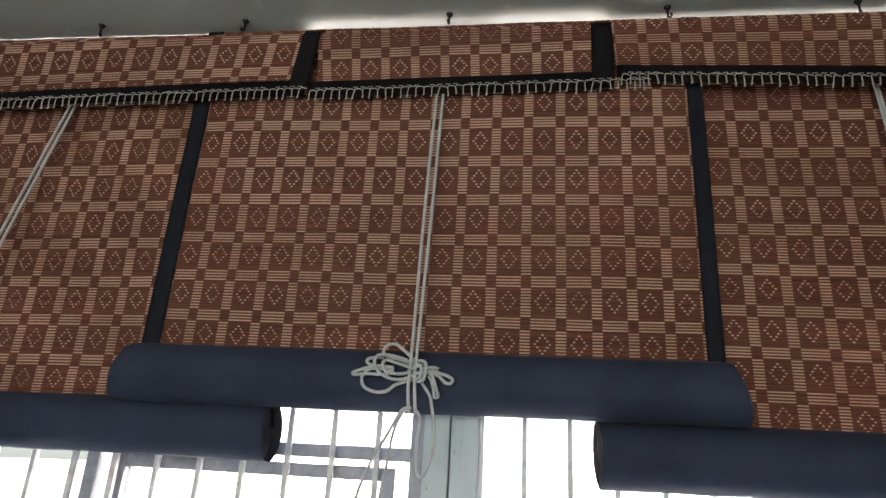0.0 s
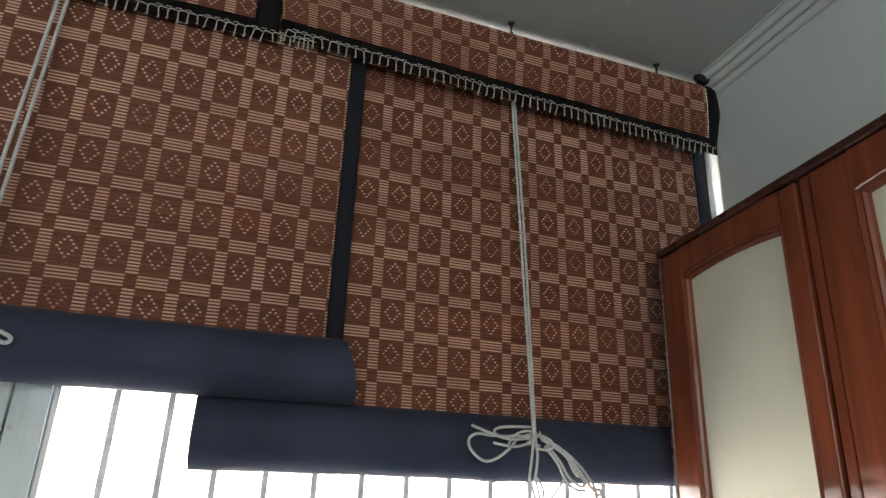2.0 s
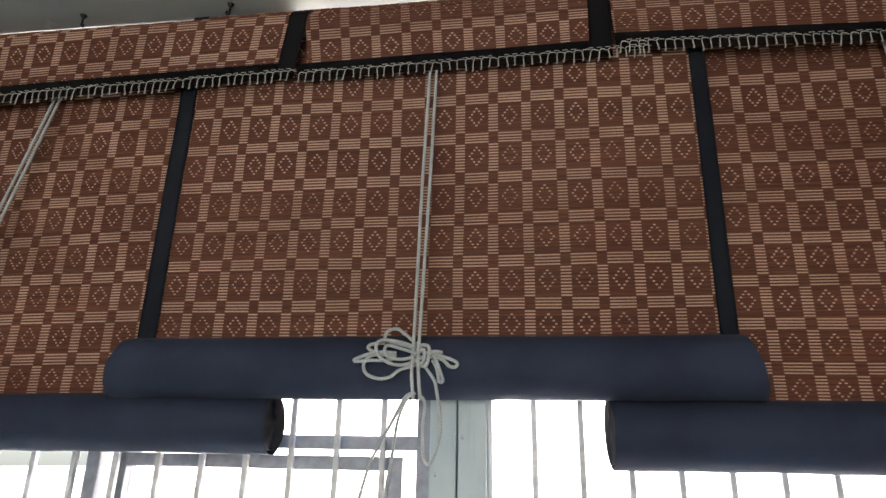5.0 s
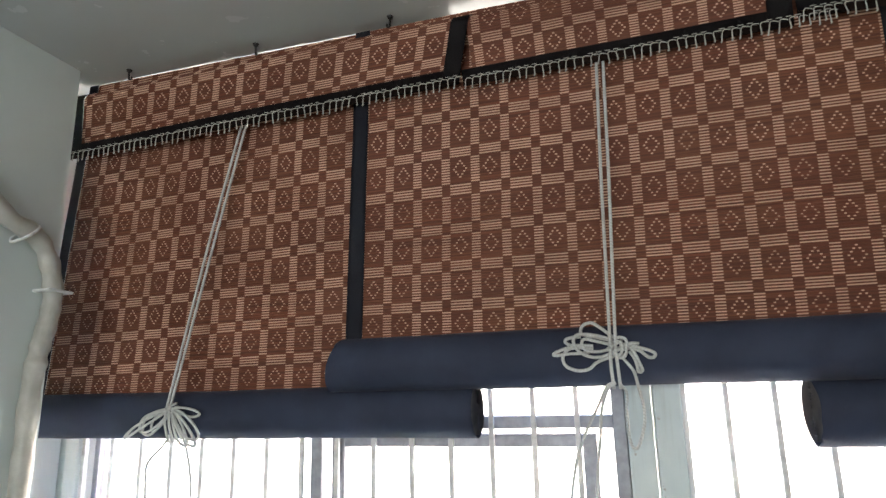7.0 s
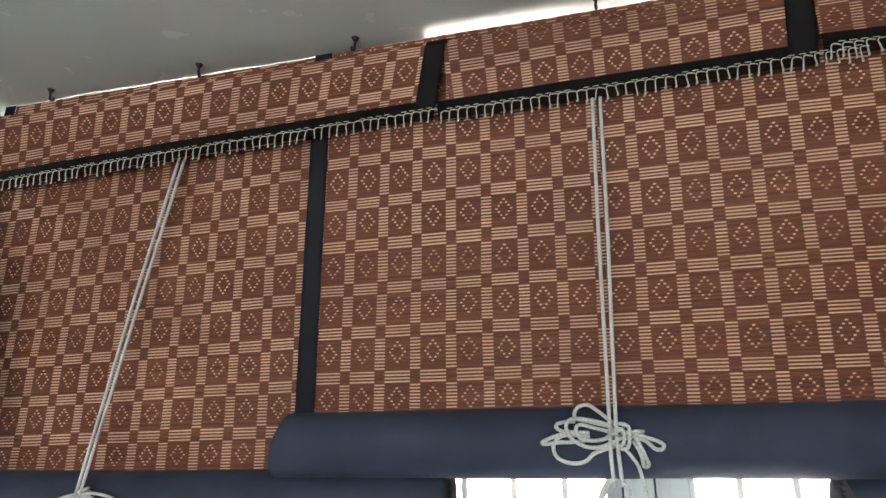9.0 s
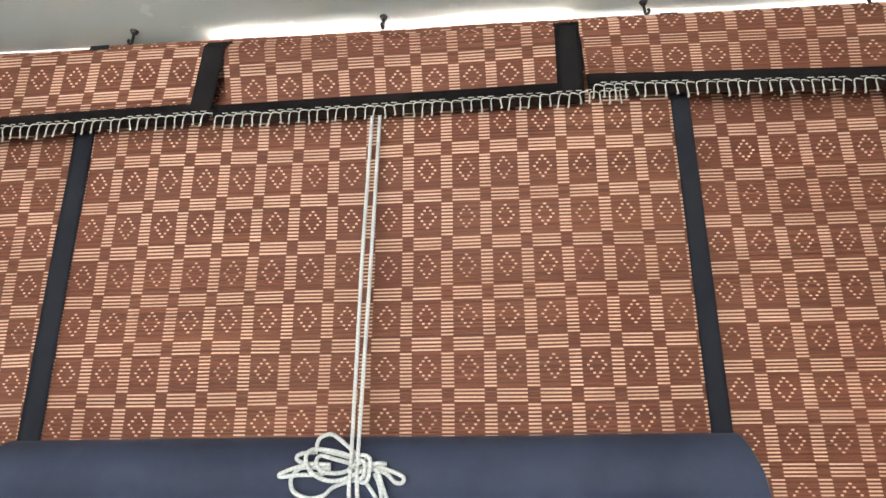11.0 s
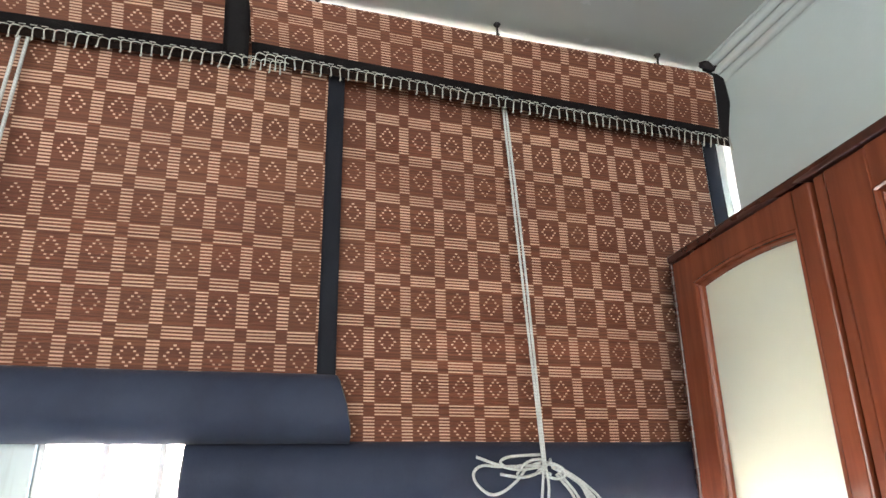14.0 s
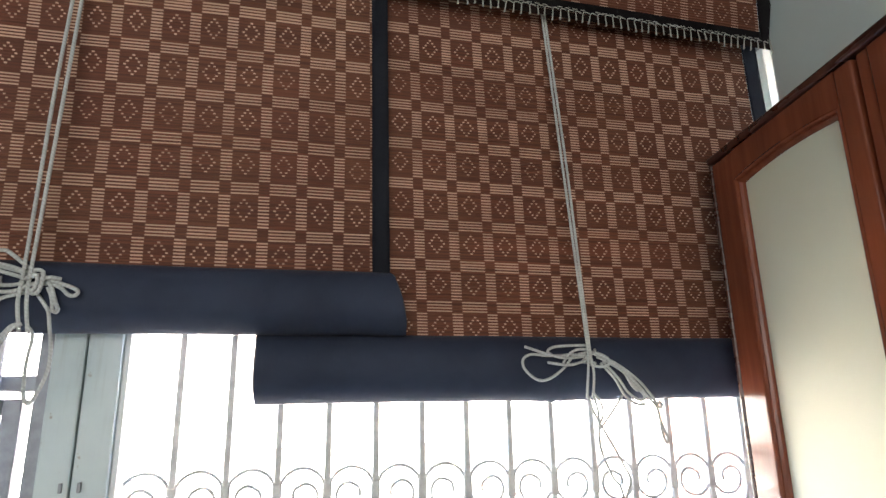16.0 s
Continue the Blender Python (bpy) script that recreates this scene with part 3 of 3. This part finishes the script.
def tilt(me, x0, x1, fl, fr, hl, hr, shear):
    for v in me.vertices:
        k = (2.603 - v.co.z) / 0.155
        v.co.z += lift(v.co.x, v.co.z, x0, x1, fl, fr, hl, hr)
        v.co.x += shear * max(0.0, k)


W_MID = weave_material("bamboo_weave_middle", -0.0423, 1.938, 1)
W_LEFT = weave_material("bamboo_weave_left", -0.8065, 1.925, 2, 0.0817, 0.0978, 0.020)
W_RIGHT = weave_material("bamboo_weave_right", 0.6895, 1.796, 3, 0.0800, 0.0922)
F_MID = weave_material("bamboo_weave_middle_valance", -0.3114, 2.527, 4, 0.0747)
F_LEFT = weave_material("bamboo_weave_left_valance", -0.518, 2.4805, 5, 0.0763, 0.0915)
F_RIGHT = weave_material("bamboo_weave_right_valance", 0.454, 2.530, 6, 0.0739, 0.0935)

MID_PLANE = [(1.640 - 0.14 * (z - 2.0), z) for z in (2.591, 2.38, 2.10, 1.74)]
LEFT_PLANE = [(1.662 - 0.14 * (z - 2.0), z) for z in (2.603, 2.38, 2.05, 1.60)]
RIGHT_PLANE = [(1.662 - 0.14 * (z - 2.0), z) for z in (2.592, 2.38, 2.05, 1.60)]
blind("brown woven bamboo blind rolled halfway, navy roll at its foot", -0.664, 0.584, 0.044, 0.036, MID_PLANE,
      (-0.770, 0.662, 1.672, 1.703, 0.066, 0.035), W_MID, F_MID,
      (-0.334, 0.343, 2.421, 2.433, 1.513, 1.551, 2.555, 2.557, 0.050, 0.004), 11, (0.024, -0.093), (True, True), (False, True))
blind("brown woven bamboo blind beside the pipe, rolled lower than its neighbour", -1.703, -0.40, 0.036, 0.0, LEFT_PLANE,
      (-1.885, -0.388, 1.714, 1.582, 0.064, 0.0), W_LEFT, F_LEFT,
      (-1.532, -0.364, 2.394, 2.427, 1.511, 1.549, 2.546, 2.558, 0.045, -0.040), 23, (-0.0535, -0.175), (True, False), (True, True))
blind("brown woven bamboo blind beside the cupboard, rolled low over the window", 0.40, 1.624, 0.0, 0.045, RIGHT_PLANE,
      (0.356, 1.76, 1.716, 1.570, 0.070, 0.0), W_RIGHT, F_RIGHT,
      (0.386, 1.562, 2.446, 2.414, 1.505, 1.545, 2.558, 2.566, 0.048, 0.016), 37, (0.022, -0.101), (False, True), (False, True))


# ---- ropes ----
def strand(a, b, sag=0.0):
    a, b = Vector(a), Vector(b)
    mid = (a + b) / 2 + Vector((0, 0, 0)) + Vector((sag, -0.004, 0))
    return smooth_line([a, a.lerp(mid, 0.5), mid, mid.lerp(b, 0.5), b], 6)


def bow(at, angle, length, width, depth=0.012, droop=0.0):
    """A loop of rope that leaves a knot at an angle (degrees from x towards up) and comes back to it."""
    at = Vector(at)
    ca, sa = math.cos(radians(angle)), math.sin(radians(angle))
    pts = []
    for s, w in ((0.0, 0.0), (0.30, 0.42), (0.72, 0.5), (0.97, 0.22), (1.0, -0.12), (0.76, -0.5), (0.32, -0.34), (0.02, -0.06)):
        x, z = s * length, w * width
        pts.append(at + Vector((x * ca - z * sa, -depth * math.sin(s * math.pi) * (1 if w > 0 else 0.4), x * sa + z * ca - droop * s * s)))
    return smooth_line(pts, 6)


def wraps(at, turns, radius, height, tilt_x=0.3):
    """Turns of rope round the two upright strands."""
    at = Vector(at)
    n = 14 * turns
    return [at + Vector((radius * math.cos(2 * math.pi * i / 14), radius * 0.75 * math.sin(2 * math.pi * i / 14), height * (i / n - 0.5) + tilt_x * radius * math.cos(2 * math.pi * i / 14))) for i in range(n + 1)]


ROPE_R = 0.0037


def cord(label, top, knot, loops, falls, gap=0.0055, turns=3, r=ROPE_R):
    """The pull cord of a blind: two strands from behind the valance, tied up in loops in front of the roll."""
    c = thing("pull_cord", label, "cord", knot, group="pull cords of the blinds")
    inv = Matrix.Translation(-Vector(knot))
    t, k = Vector(top), Vector(knot)
    d = Vector((gap, 0, 0))
    for sgn in (-1, 1):
        o = tube("strand", [strand(t + d * sgn * 1.4, k + d * sgn + Vector((0, -0.014, 0)), 0.002 * sgn)], r, ROPE, c)
        o.matrix_parent_inverse = inv
        foot = k + Vector((0.002 + 0.007 * sgn, 0.004, -0.088))
        o = tube("strand", [smooth_line([k + d * sgn + Vector((0, -0.014, 0)), k + Vector((0.007 * sgn, -0.014, -0.04)), foot], 6)], r, ROPE, c)
        o.matrix_parent_inverse = inv
    if turns:
        o = tube("knot", [wraps(k + Vector((0.004, -0.002, -0.004)), turns, 0.015, 0.030)], r, ROPE, c)
        o.matrix_parent_inverse = inv
    for line in loops:
        o = tube("loop", [line], r, ROPE, c)
        o.matrix_parent_inverse = inv
    for line in falls:
        o = tube("cord_end", [line], r * 0.92, ROPE, c)
        o.matrix_parent_inverse = inv
    return c


def rope_line(knot, depth, *pts):
    """A soft line of rope through offsets (right, up) from a knot, bulging towards the room by depth."""
    k = Vector(knot)
    n = len(pts)
    pts = [(x * BOW, z * BOW) for x, z in pts]
    return smooth_line([k + Vector((x, -depth * (0.35 + 0.65 * math.sin(math.pi * i / (n - 1))), z)) for i, (x, z) in enumerate(pts)], 7)


BOW = 0.85  # size of the loops
K = (-0.045, 1.600, 1.714)
cord("off-white cotton pull cord tied in a bow over the middle roll", (-0.017, 1.562, 2.48), K,
     [rope_line(K, 0.010, (0.002, 0.028), (-0.031, 0.056), (-0.052, 0.068), (-0.074, 0.060), (-0.079, 0.041), (-0.066, 0.036), (-0.034, 0.028), (0.0, 0.019)),
      rope_line(K, 0.018, (0.0, 0.021), (-0.041, 0.034), (-0.085, 0.038), (-0.099, 0.022), (-0.088, -0.004), (-0.060, -0.020), (-0.030, -0.022), (0.0, -0.011)),
      rope_line(K, 0.013, (0.0, 0.008), (-0.041, 0.019), (-0.070, 0.026), (-0.078, 0.014), (-0.067, -0.004), (-0.034, -0.008), (0.0, 0.0)),
      rope_line(K, 0.011, (0.0, -0.021), (-0.041, -0.034), (-0.063, -0.051), (-0.092, -0.055), (-0.121, -0.044), (-0.130, -0.023), (-0.121, -0.004), (-0.099, 0.004), (-0.05, 0.0)),
      rope_line(K, 0.015, (-0.060, -0.008), (-0.088, -0.011), (-0.114, -0.011), (-0.148, -0.014), (-0.150, -0.008), (-0.114, 0.005), (-0.088, 0.010), (-0.05, 0.008)),
      rope_line(K, 0.008, (-0.080, 0.033), (-0.100, 0.032), (-0.117, 0.028), (-0.121, 0.020), (-0.108, 0.012), (-0.085, 0.010)),
      rope_line(K, 0.020, (0.004, 0.024), (0.020, 0.026), (0.034, 0.017), (0.031, -0.017), (0.020, -0.026), (0.004, -0.020)),
      rope_line(K, 0.017, (0.0, 0.014), (0.014, 0.016), (0.023, 0.008), (0.020, -0.014), (0.008, -0.020), (0.0, -0.012)),
      rope_line(K, 0.012, (0.020, 0.010), (0.050, 0.004), (0.070, -0.003), (0.090, -0.010), (0.102, -0.018), (0.098, -0.027), (0.084, -0.026), (0.066, -0.010), (0.040, -0.002), (0.020, -0.006)),
      rope_line(K, 0.016, (0.018, 0.006), (0.034, 0.008), (0.050, 0.010), (0.064, 0.009)),
      rope_line(K, 0.015, (0.030, 0.004), (0.046, -0.004), (0.056, -0.024), (0.064, -0.046), (0.068, -0.058), (0.062, -0.064)),
      rope_line(K, 0.012, (0.040, -0.010), (0.050, -0.026), (0.056, -0.046), (0.058, -0.062), (0.066, -0.056))],
     [rope_line(K, 0.004, (0.022, -0.026), (0.036, -0.044), (0.047, -0.062), (0.053, -0.090), (0.063, -0.150), (0.060, -0.195), (0.040, -0.248), (0.024, -0.236), (0.020, -0.170), (0.024, -0.115), (0.012, -0.094)),
      rope_line(K, 0.004, (-0.002, -0.088), (-0.024, -0.098), (-0.052, -0.152), (-0.088, -0.218), (-0.115, -0.290), (-0.135, -0.40), (-0.14, -0.52)),
      rope_line(K, 0.004, (0.0, -0.088), (-0.020, -0.102), (-0.040, -0.152), (-0.050, -0.228), (-0.062, -0.310), (-0.070, -0.42), (-0.07, -0.52))], turns=2)

BOW = 1.0
K = (1.064, 1.636, 1.587)
cord("off-white cotton pull cord tied in loose loops over the low roll", (0.984, 1.578, 2.48), K,
     [rope_line(K, 0.014, (-0.004, 0.025), (-0.052, 0.023), (-0.085, 0.019), (-0.098, 0.010), (-0.080, 0.0), (-0.044, 0.004), (0.0, 0.002)),
      rope_line(K, 0.018, (-0.148, 0.021), (-0.100, 0.004), (-0.060, -0.004), (-0.010, 0.0)),
      rope_line(K, 0.010, (-0.060, 0.002), (-0.098, 0.002), (-0.135, 0.004), (-0.154, -0.008), (-0.150, -0.029), (-0.123, -0.050), (-0.094, -0.047), (-0.060, -0.025), (-0.035, 0.0), (0.0, 0.010)),
      rope_line(K, 0.016, (-0.096, -0.013), (-0.052, -0.019), (-0.019, -0.012), (0.002, -0.004)),
      rope_line(K, 0.020, (-0.060, -0.014), (-0.050, 0.004), (-0.030, 0.014), (0.0, 0.016)),
      rope_line(K, 0.018, (0.004, 0.010), (0.022, 0.006), (0.040, -0.004), (0.042, -0.018), (0.027, -0.023), (0.004, -0.018)),
      rope_line(K, 0.014, (0.010, 0.008), (0.060, -0.014), (0.110, -0.050), (0.145, -0.088), (0.160, -0.108)),
      rope_line(K, 0.018, (0.020, 0.0), (0.070, -0.026), (0.105, -0.058), (0.135, -0.092), (0.158, -0.106)),
      rope_line(K, 0.010, (0.030, -0.014), (0.060, -0.050), (0.078, -0.084), (0.104, -0.102), (0.130, -0.104)),
      rope_line(K, 0.013, (0.035, -0.010), (0.066, -0.046), (0.088, -0.080), (0.115, -0.096), (0.125, -0.086), (0.104, -0.060), (0.090, -0.044)),
      rope_line(K, 0.012, (0.040, -0.008), (0.080, -0.034), (0.096, -0.062), (0.110, -0.074), (0.122, -0.070)),
      rope_line(K, 0.012, (0.150, -0.100), (0.158, -0.112), (0.166, -0.108), (0.160, -0.100), (0.154, -0.108)),
      rope_line(K, 0.006, (0.160, -0.112), (0.165, -0.145), (0.176, -0.176), (0.172, -0.186), (0.165, -0.170), (0.162, -0.130), (0.160, -0.112))],
     [rope_line(K, 0.004, (0.078, -0.084), (0.055, -0.112), (0.030, -0.140), (0.016, -0.156)),
      rope_line(K, 0.004, (-0.004, -0.086), (0.006, -0.120), (0.030, -0.165), (0.060, -0.220), (0.078, -0.262), (0.066, -0.300), (0.06, -0.42)),
      rope_line(K, 0.004, (0.008, -0.086), (0.016, -0.120), (0.014, -0.190), (0.036, -0.250), (0.058, -0.290), (0.05, -0.42)),
      rope_line(K, 0.004, (0.010, -0.080), (0.024, -0.100), (0.026, -0.125), (0.016, -0.140), (0.008, -0.120))], gap=0.0024, turns=1, r=0.0031)

K = (-1.241, 1.636, 1.598)
cord("off-white cotton pull cord tied in a drooping bow over the roll", (-0.990, 1.578, 2.48), K,
     [bow((K[0], K[1], K[2]), 208, 0.115, 0.044), bow((K[0], K[1] - 0.006, K[2] - 0.004), 214, 0.101, 0.047),
      bow((K[0], K[1] - 0.004, K[2]), 203, 0.159, 0.016, 0.012, 0.012), bow((K[0], K[1], K[2]), 222, 0.081, 0.031),
      bow((K[0] + 0.008, K[1], K[2]), -10, 0.084, 0.021), bow((K[0] + 0.008, K[1] - 0.004, K[2]), -42, 0.115, 0.044),
      bow((K[0] + 0.008, K[1] - 0.008, K[2]), -50, 0.124, 0.034), bow((K[0] + 0.004, K[1], K[2]), -62, 0.108, 0.034)],
     [smooth_line(q, 7) for q in ([(-1.254, 1.652, 1.528), (-1.279, 1.656, 1.498), (-1.329, 1.658, 1.448), (-1.329, 1.660, 1.368), (-1.329, 1.662, 1.198)],
      [(-1.214, 1.652, 1.528), (-1.199, 1.656, 1.488), (-1.184, 1.658, 1.428), (-1.179, 1.661, 1.348), (-1.179, 1.662, 1.198)])])


# ---- ceiling hooks ----
def hook(x, y, turn):
    h = thing("ceiling_hook", "small black iron screw hook in the ceiling", "hook", (x, y, CEILING), group="hooks above the blinds")
    plate = bmesh.new()
    bmesh.ops.create_cone(plate, cap_ends=True, segments=14, radius1=0.006, radius2=0.009, depth=0.006, matrix=Matrix.Translation((0, 0, -0.003)))
    part("plate", plate, IRON, h)
    pts = [Vector((0, 0, -0.002)), Vector((0, 0, -0.014)), Vector((0.001, 0, -0.024))]
    pts += [Vector((0.0045 - 0.0045 * math.cos(a), 0, -0.026 - 0.005 * math.sin(a))) for a in np.linspace(0.2, 4.2, 9)]
    tube("hook_wire", [smooth_line(pts, 3)], 0.0030, IRON, h, "", 7)
    h.rotation_euler = (0, 0, turn)
    return h


for i, x in enumerate((-1.397, -0.955, -0.545, -0.004, 0.528, 0.960, 1.408)):
    hook(x, 1.532, 0.6 + 1.3 * i)


# ---- the cupboard ----
CX, CTOP = 1.402, 2.062


def door(parent, inv, y0, y1, z0, z1, handle_at):
    """A framed door in the plane x = CX, y0 nearer the window; a raised frame with an arched head round a cream panel."""
    d = thing("door", "", "", (CX, y0, z0))
    d.parent, d.matrix_parent_inverse = parent, inv
    di = inv @ Matrix.Identity(4)
    a, b = y0 - 0.088, y1 + 0.043
    n = 24
    arch0, rise = z1 - 0.070, 0.012

    def arch(y):
        f = abs((y - (a + b) / 2) / ((a - b) / 2))
        return arch0 + rise * math.cos(min(1.0, f) * math.pi / 2) ** 0.8

    def add(name, bm, mat, label="", smooth=False):
        o = part(name, bm, mat, d, label, smooth)
        o.matrix_parent_inverse = Matrix.Translation((-CX, -y0, -z0))
        return o

    add("stile", boxes(((CX - 0.002, a, z0), (CX + 0.022, y0, z1)), bevel=0.004), WOOD)
    add("stile", boxes(((CX - 0.002, y1, z0), (CX + 0.022, b, z1)), bevel=0.004), WOOD)
    add("rail", boxes(((CX - 0.0015, b, z0), (CX + 0.022, a, z0 + 0.09)), bevel=0.003), WOOD)
    head = bmesh.new()
    ys = [b + (a - b) * i / n for i in range(n + 1)]
    rings = [[head.verts.new((x, y, z)) for x, z in ((CX - 0.0015, z1), (CX - 0.0015, arch(y)), (CX + 0.022, arch(y)), (CX + 0.022, z1))] for y in ys]
    for p, q in zip(rings, rings[1:]):
        for k in range(4):
            head.faces.new((p[k], p[(k + 1) % 4], q[(k + 1) % 4], q[k]))
    head.faces.new(rings[0][::-1])
    head.faces.new(rings[-1])
    bmesh.ops.recalc_face_normals(head, faces=head.faces[:])
    add("head_rail", head, WOOD)
    add("panel", boxes(((CX + 0.0165, b - 0.005, z0 + 0.08), (CX + 0.021, a + 0.005, z1 - 0.040))), CREAM, "cream lacquered panel")
    path = [Vector((a, z0 + 0.09))] + [Vector((y, arch(y))) for y in reversed(ys)] + [Vector((b, z0 + 0.09))]
    bead = bmesh.new()
    rows = []
    for i, p in enumerate(path):
        u = (p - path[max(0, i - 1)]).normalized() if i else Vector((0, 1))
        w = (path[min(len(path) - 1, i + 1)] - p).normalized() if i < len(path) - 1 else u
        n1, n2 = Vector((-u.y, u.x)), Vector((-w.y, w.x))
        m = (n1 + n2) / (1 + n1.dot(n2))
        rows.append([bead.verts.new((CX + d, p.x + m.x * c, p.y + m.y * c)) for c, d in ((-0.003, 0.002), (-0.002, -0.003), (0.0015, -0.005), (0.005, -0.003), (0.0055, 0.003), (0.0085, 0.003), (0.012, 0.009), (0.013, 0.016))])
    for p, q in zip(rows, rows[1:]):
        for k in range(7):
            bead.faces.new((p[k], p[k + 1], q[k + 1], q[k]))
    bmesh.ops.recalc_face_normals(bead, faces=bead.faces[:])
    add("beading", bead, WOOD)
    hy, hz = handle_at
    pts = [(CX, hy, hz), (CX - 0.016, hy, hz + 0.004), (CX - 0.026, hy - 0.004, hz - 0.015), (CX - 0.030, hy - 0.006, hz - 0.05), (CX - 0.026, hy - 0.004, hz - 0.085), (CX - 0.016, hy, hz - 0.104), (CX, hy, hz - 0.10)]
    o = tube("handle", [smooth_line(pts, 5)], 0.0055, BRONZE, d, "dark bronze bow handle")
    o.matrix_parent_inverse = Matrix.Translation((-CX, -y0, -z0))
    return d


def cupboard():
    y_end, y_far = 1.583, -0.47
    c = thing("cupboard", "varnished red-brown wooden cupboard with cream arched panels", "cupboard", (CX, (y_end + y_far) / 2, 0))
    inv = Matrix.Translation((-CX, -(y_end + y_far) / 2, 0))

    def add(name, bm, mat, label=""):
        o = part(name, bm, mat, c, label)
        o.matrix_parent_inverse = inv
        return o

    add("side_panel", boxes(((CX + 0.026, y_end - 0.020, 0.0), (ROOM_R - 0.003, y_end - 0.004, CTOP - 0.02)), bevel=0.002), WOOD)
    add("face_strip", boxes(((CX - 0.004, y_end - 0.012, 0.0), (CX + 0.026, y_end, CTOP - 0.018)), bevel=0.004), EDGE)
    add("top", boxes(((CX - 0.006, y_far, CTOP - 0.018), (ROOM_R - 0.003, y_end, CTOP)), bevel=0.004), EDGE)
    add("plinth", boxes(((CX + 0.02, y_far, 0.0), (ROOM_R - 0.003, y_end - 0.02, 0.10))), EDGE)
    add("carcass", boxes(((CX + 0.03, y_far, 0.10), (ROOM_R - 0.003, y_end - 0.022, CTOP - 0.02))), EDGE)
    width = 0.472
    y = y_end - 0.014
    for i in range(4):
        last = y - width
        hy = last + 0.022 if i % 2 == 0 else y - 0.022
        door(c, inv, y, last, 0.12, CTOP - 0.022, (hy, 1.466))
        add("post", boxes(((CX + 0.004, last - 0.030, 0.10), (CX + 0.028, last - 0.006, CTOP - 0.02)), bevel=0.003), WOOD)
        y = last - 0.036
    # it stands a little askew, turned about its corner by the window
    pivot = Vector((CX, y_end, 0))
    c.matrix_world = Matrix.Translation(pivot) @ Matrix.Rotation(radians(-8.7), 4, "Z") @ Matrix.Translation(-pivot) @ Matrix.Translation(c.location)
    return c


cupboard()


# ---- the wrapped pipe on the side wall ----
def wrapped_pipe():
    p = thing("insulated_pipe", "grey-white tape-wrapped air conditioner pipe bent down the wall", "pipe", (ROOM_L + 0.03, 1.45, 1.9))
    inv = Matrix.Translation((-ROOM_L - 0.03, -1.45, -1.9))
    x = ROOM_L + 0.027
    line = smooth_line([(x, 1.010, 2.19), (x, 1.190, 2.18), (x, 1.299, 2.096), (x, 1.389, 2.061), (x, 1.436, 2.004), (x, 1.460, 1.920), (x, 1.457, 1.847), (x, 1.443, 1.776), (x, 1.435, 1.721), (x, 1.430, 1.654), (x, 1.430, 1.5), (x, 1.430, 1.3)], 16)

    def lumpy(t):
        return 0.0235 + 0.004 * noise.noise((t * 17, 2.0, 0)) + 0.003 * abs(math.sin(t * 46)) ** 3

    o = tube("wrapping", [line], lumpy, TAPE, p, "", 16)
    o.matrix_parent_inverse = inv
    for z, y in ((1.920, 1.460), ):
        s = part("clamp", boxes(((ROOM_L - 0.001, y - 0.040, z - 0.004), (ROOM_L + 0.058, y + 0.040, z + 0.004)), bevel=0.003), WHITE, p, "white plastic saddle clamp")
        s.matrix_parent_inverse = inv
    o = tube("tie", [[Vector((x, 1.359 + 0.012 * math.sin(a), 2.061)) + Vector((0.030 * math.cos(a), 0.018 * math.sin(a), 0.028 * math.sin(a))) for a in np.linspace(0, 6.3, 20)]], 0.004, WHITE, p, "", 6)
    o.matrix_parent_inverse = inv
    return p


wrapped_pipe()


# ---- outside ----
tagged(part("ground", boxes(((-200, 2.1, -3.6), (200, 400, -3.4))), SOIL), "pale concrete street below the window", "ground", kind="structure")


def house(label, x0, x1, y, z1, mat, cols, rows, seed):
    h = thing("apartment_building", label, "building", ((x0 + x1) / 2, y, -3.4))
    inv = Matrix.Translation((-(x0 + x1) / 2, -y, 3.4))

    def add(name, bm, m, parent=h):
        o = part(name, bm, m, parent)
        o.matrix_parent_inverse = inv
        return o

    add("wall", boxes(((x0, y, -3.4), (x1, y + 8, z1))), mat)
    add("roof", boxes(((x0 - 0.3, y - 0.3, z1), (x1 + 0.3, y + 8.3, z1 + 0.25))), mat)
    w = (x1 - x0) / cols
    for i in range(cols):
        for j in range(rows):
            cx, cz = x0 + w * (i + 0.5), -1.6 + 3.0 * j
            if cz + 1.2 < z1:
                add("window", boxes(((cx - 0.65, y - 0.04, cz), (cx + 0.65, y + 0.02, cz + 1.35))), SHADE)
                add("balcony", boxes(((cx - 0.85, y - 0.7, cz - 0.55), (cx + 0.85, y - 0.02, cz + 0.35)), bevel=0.02), mat)
    return h


house("pale plastered apartment block across the street", -9.0, 9.5, 15.0, 4.4, HOUSE, 5, 3, 1)
house("red plastered apartment block further along the street", 11.0, 21.0, 17.0, 7.6, PINK, 3, 4, 2)
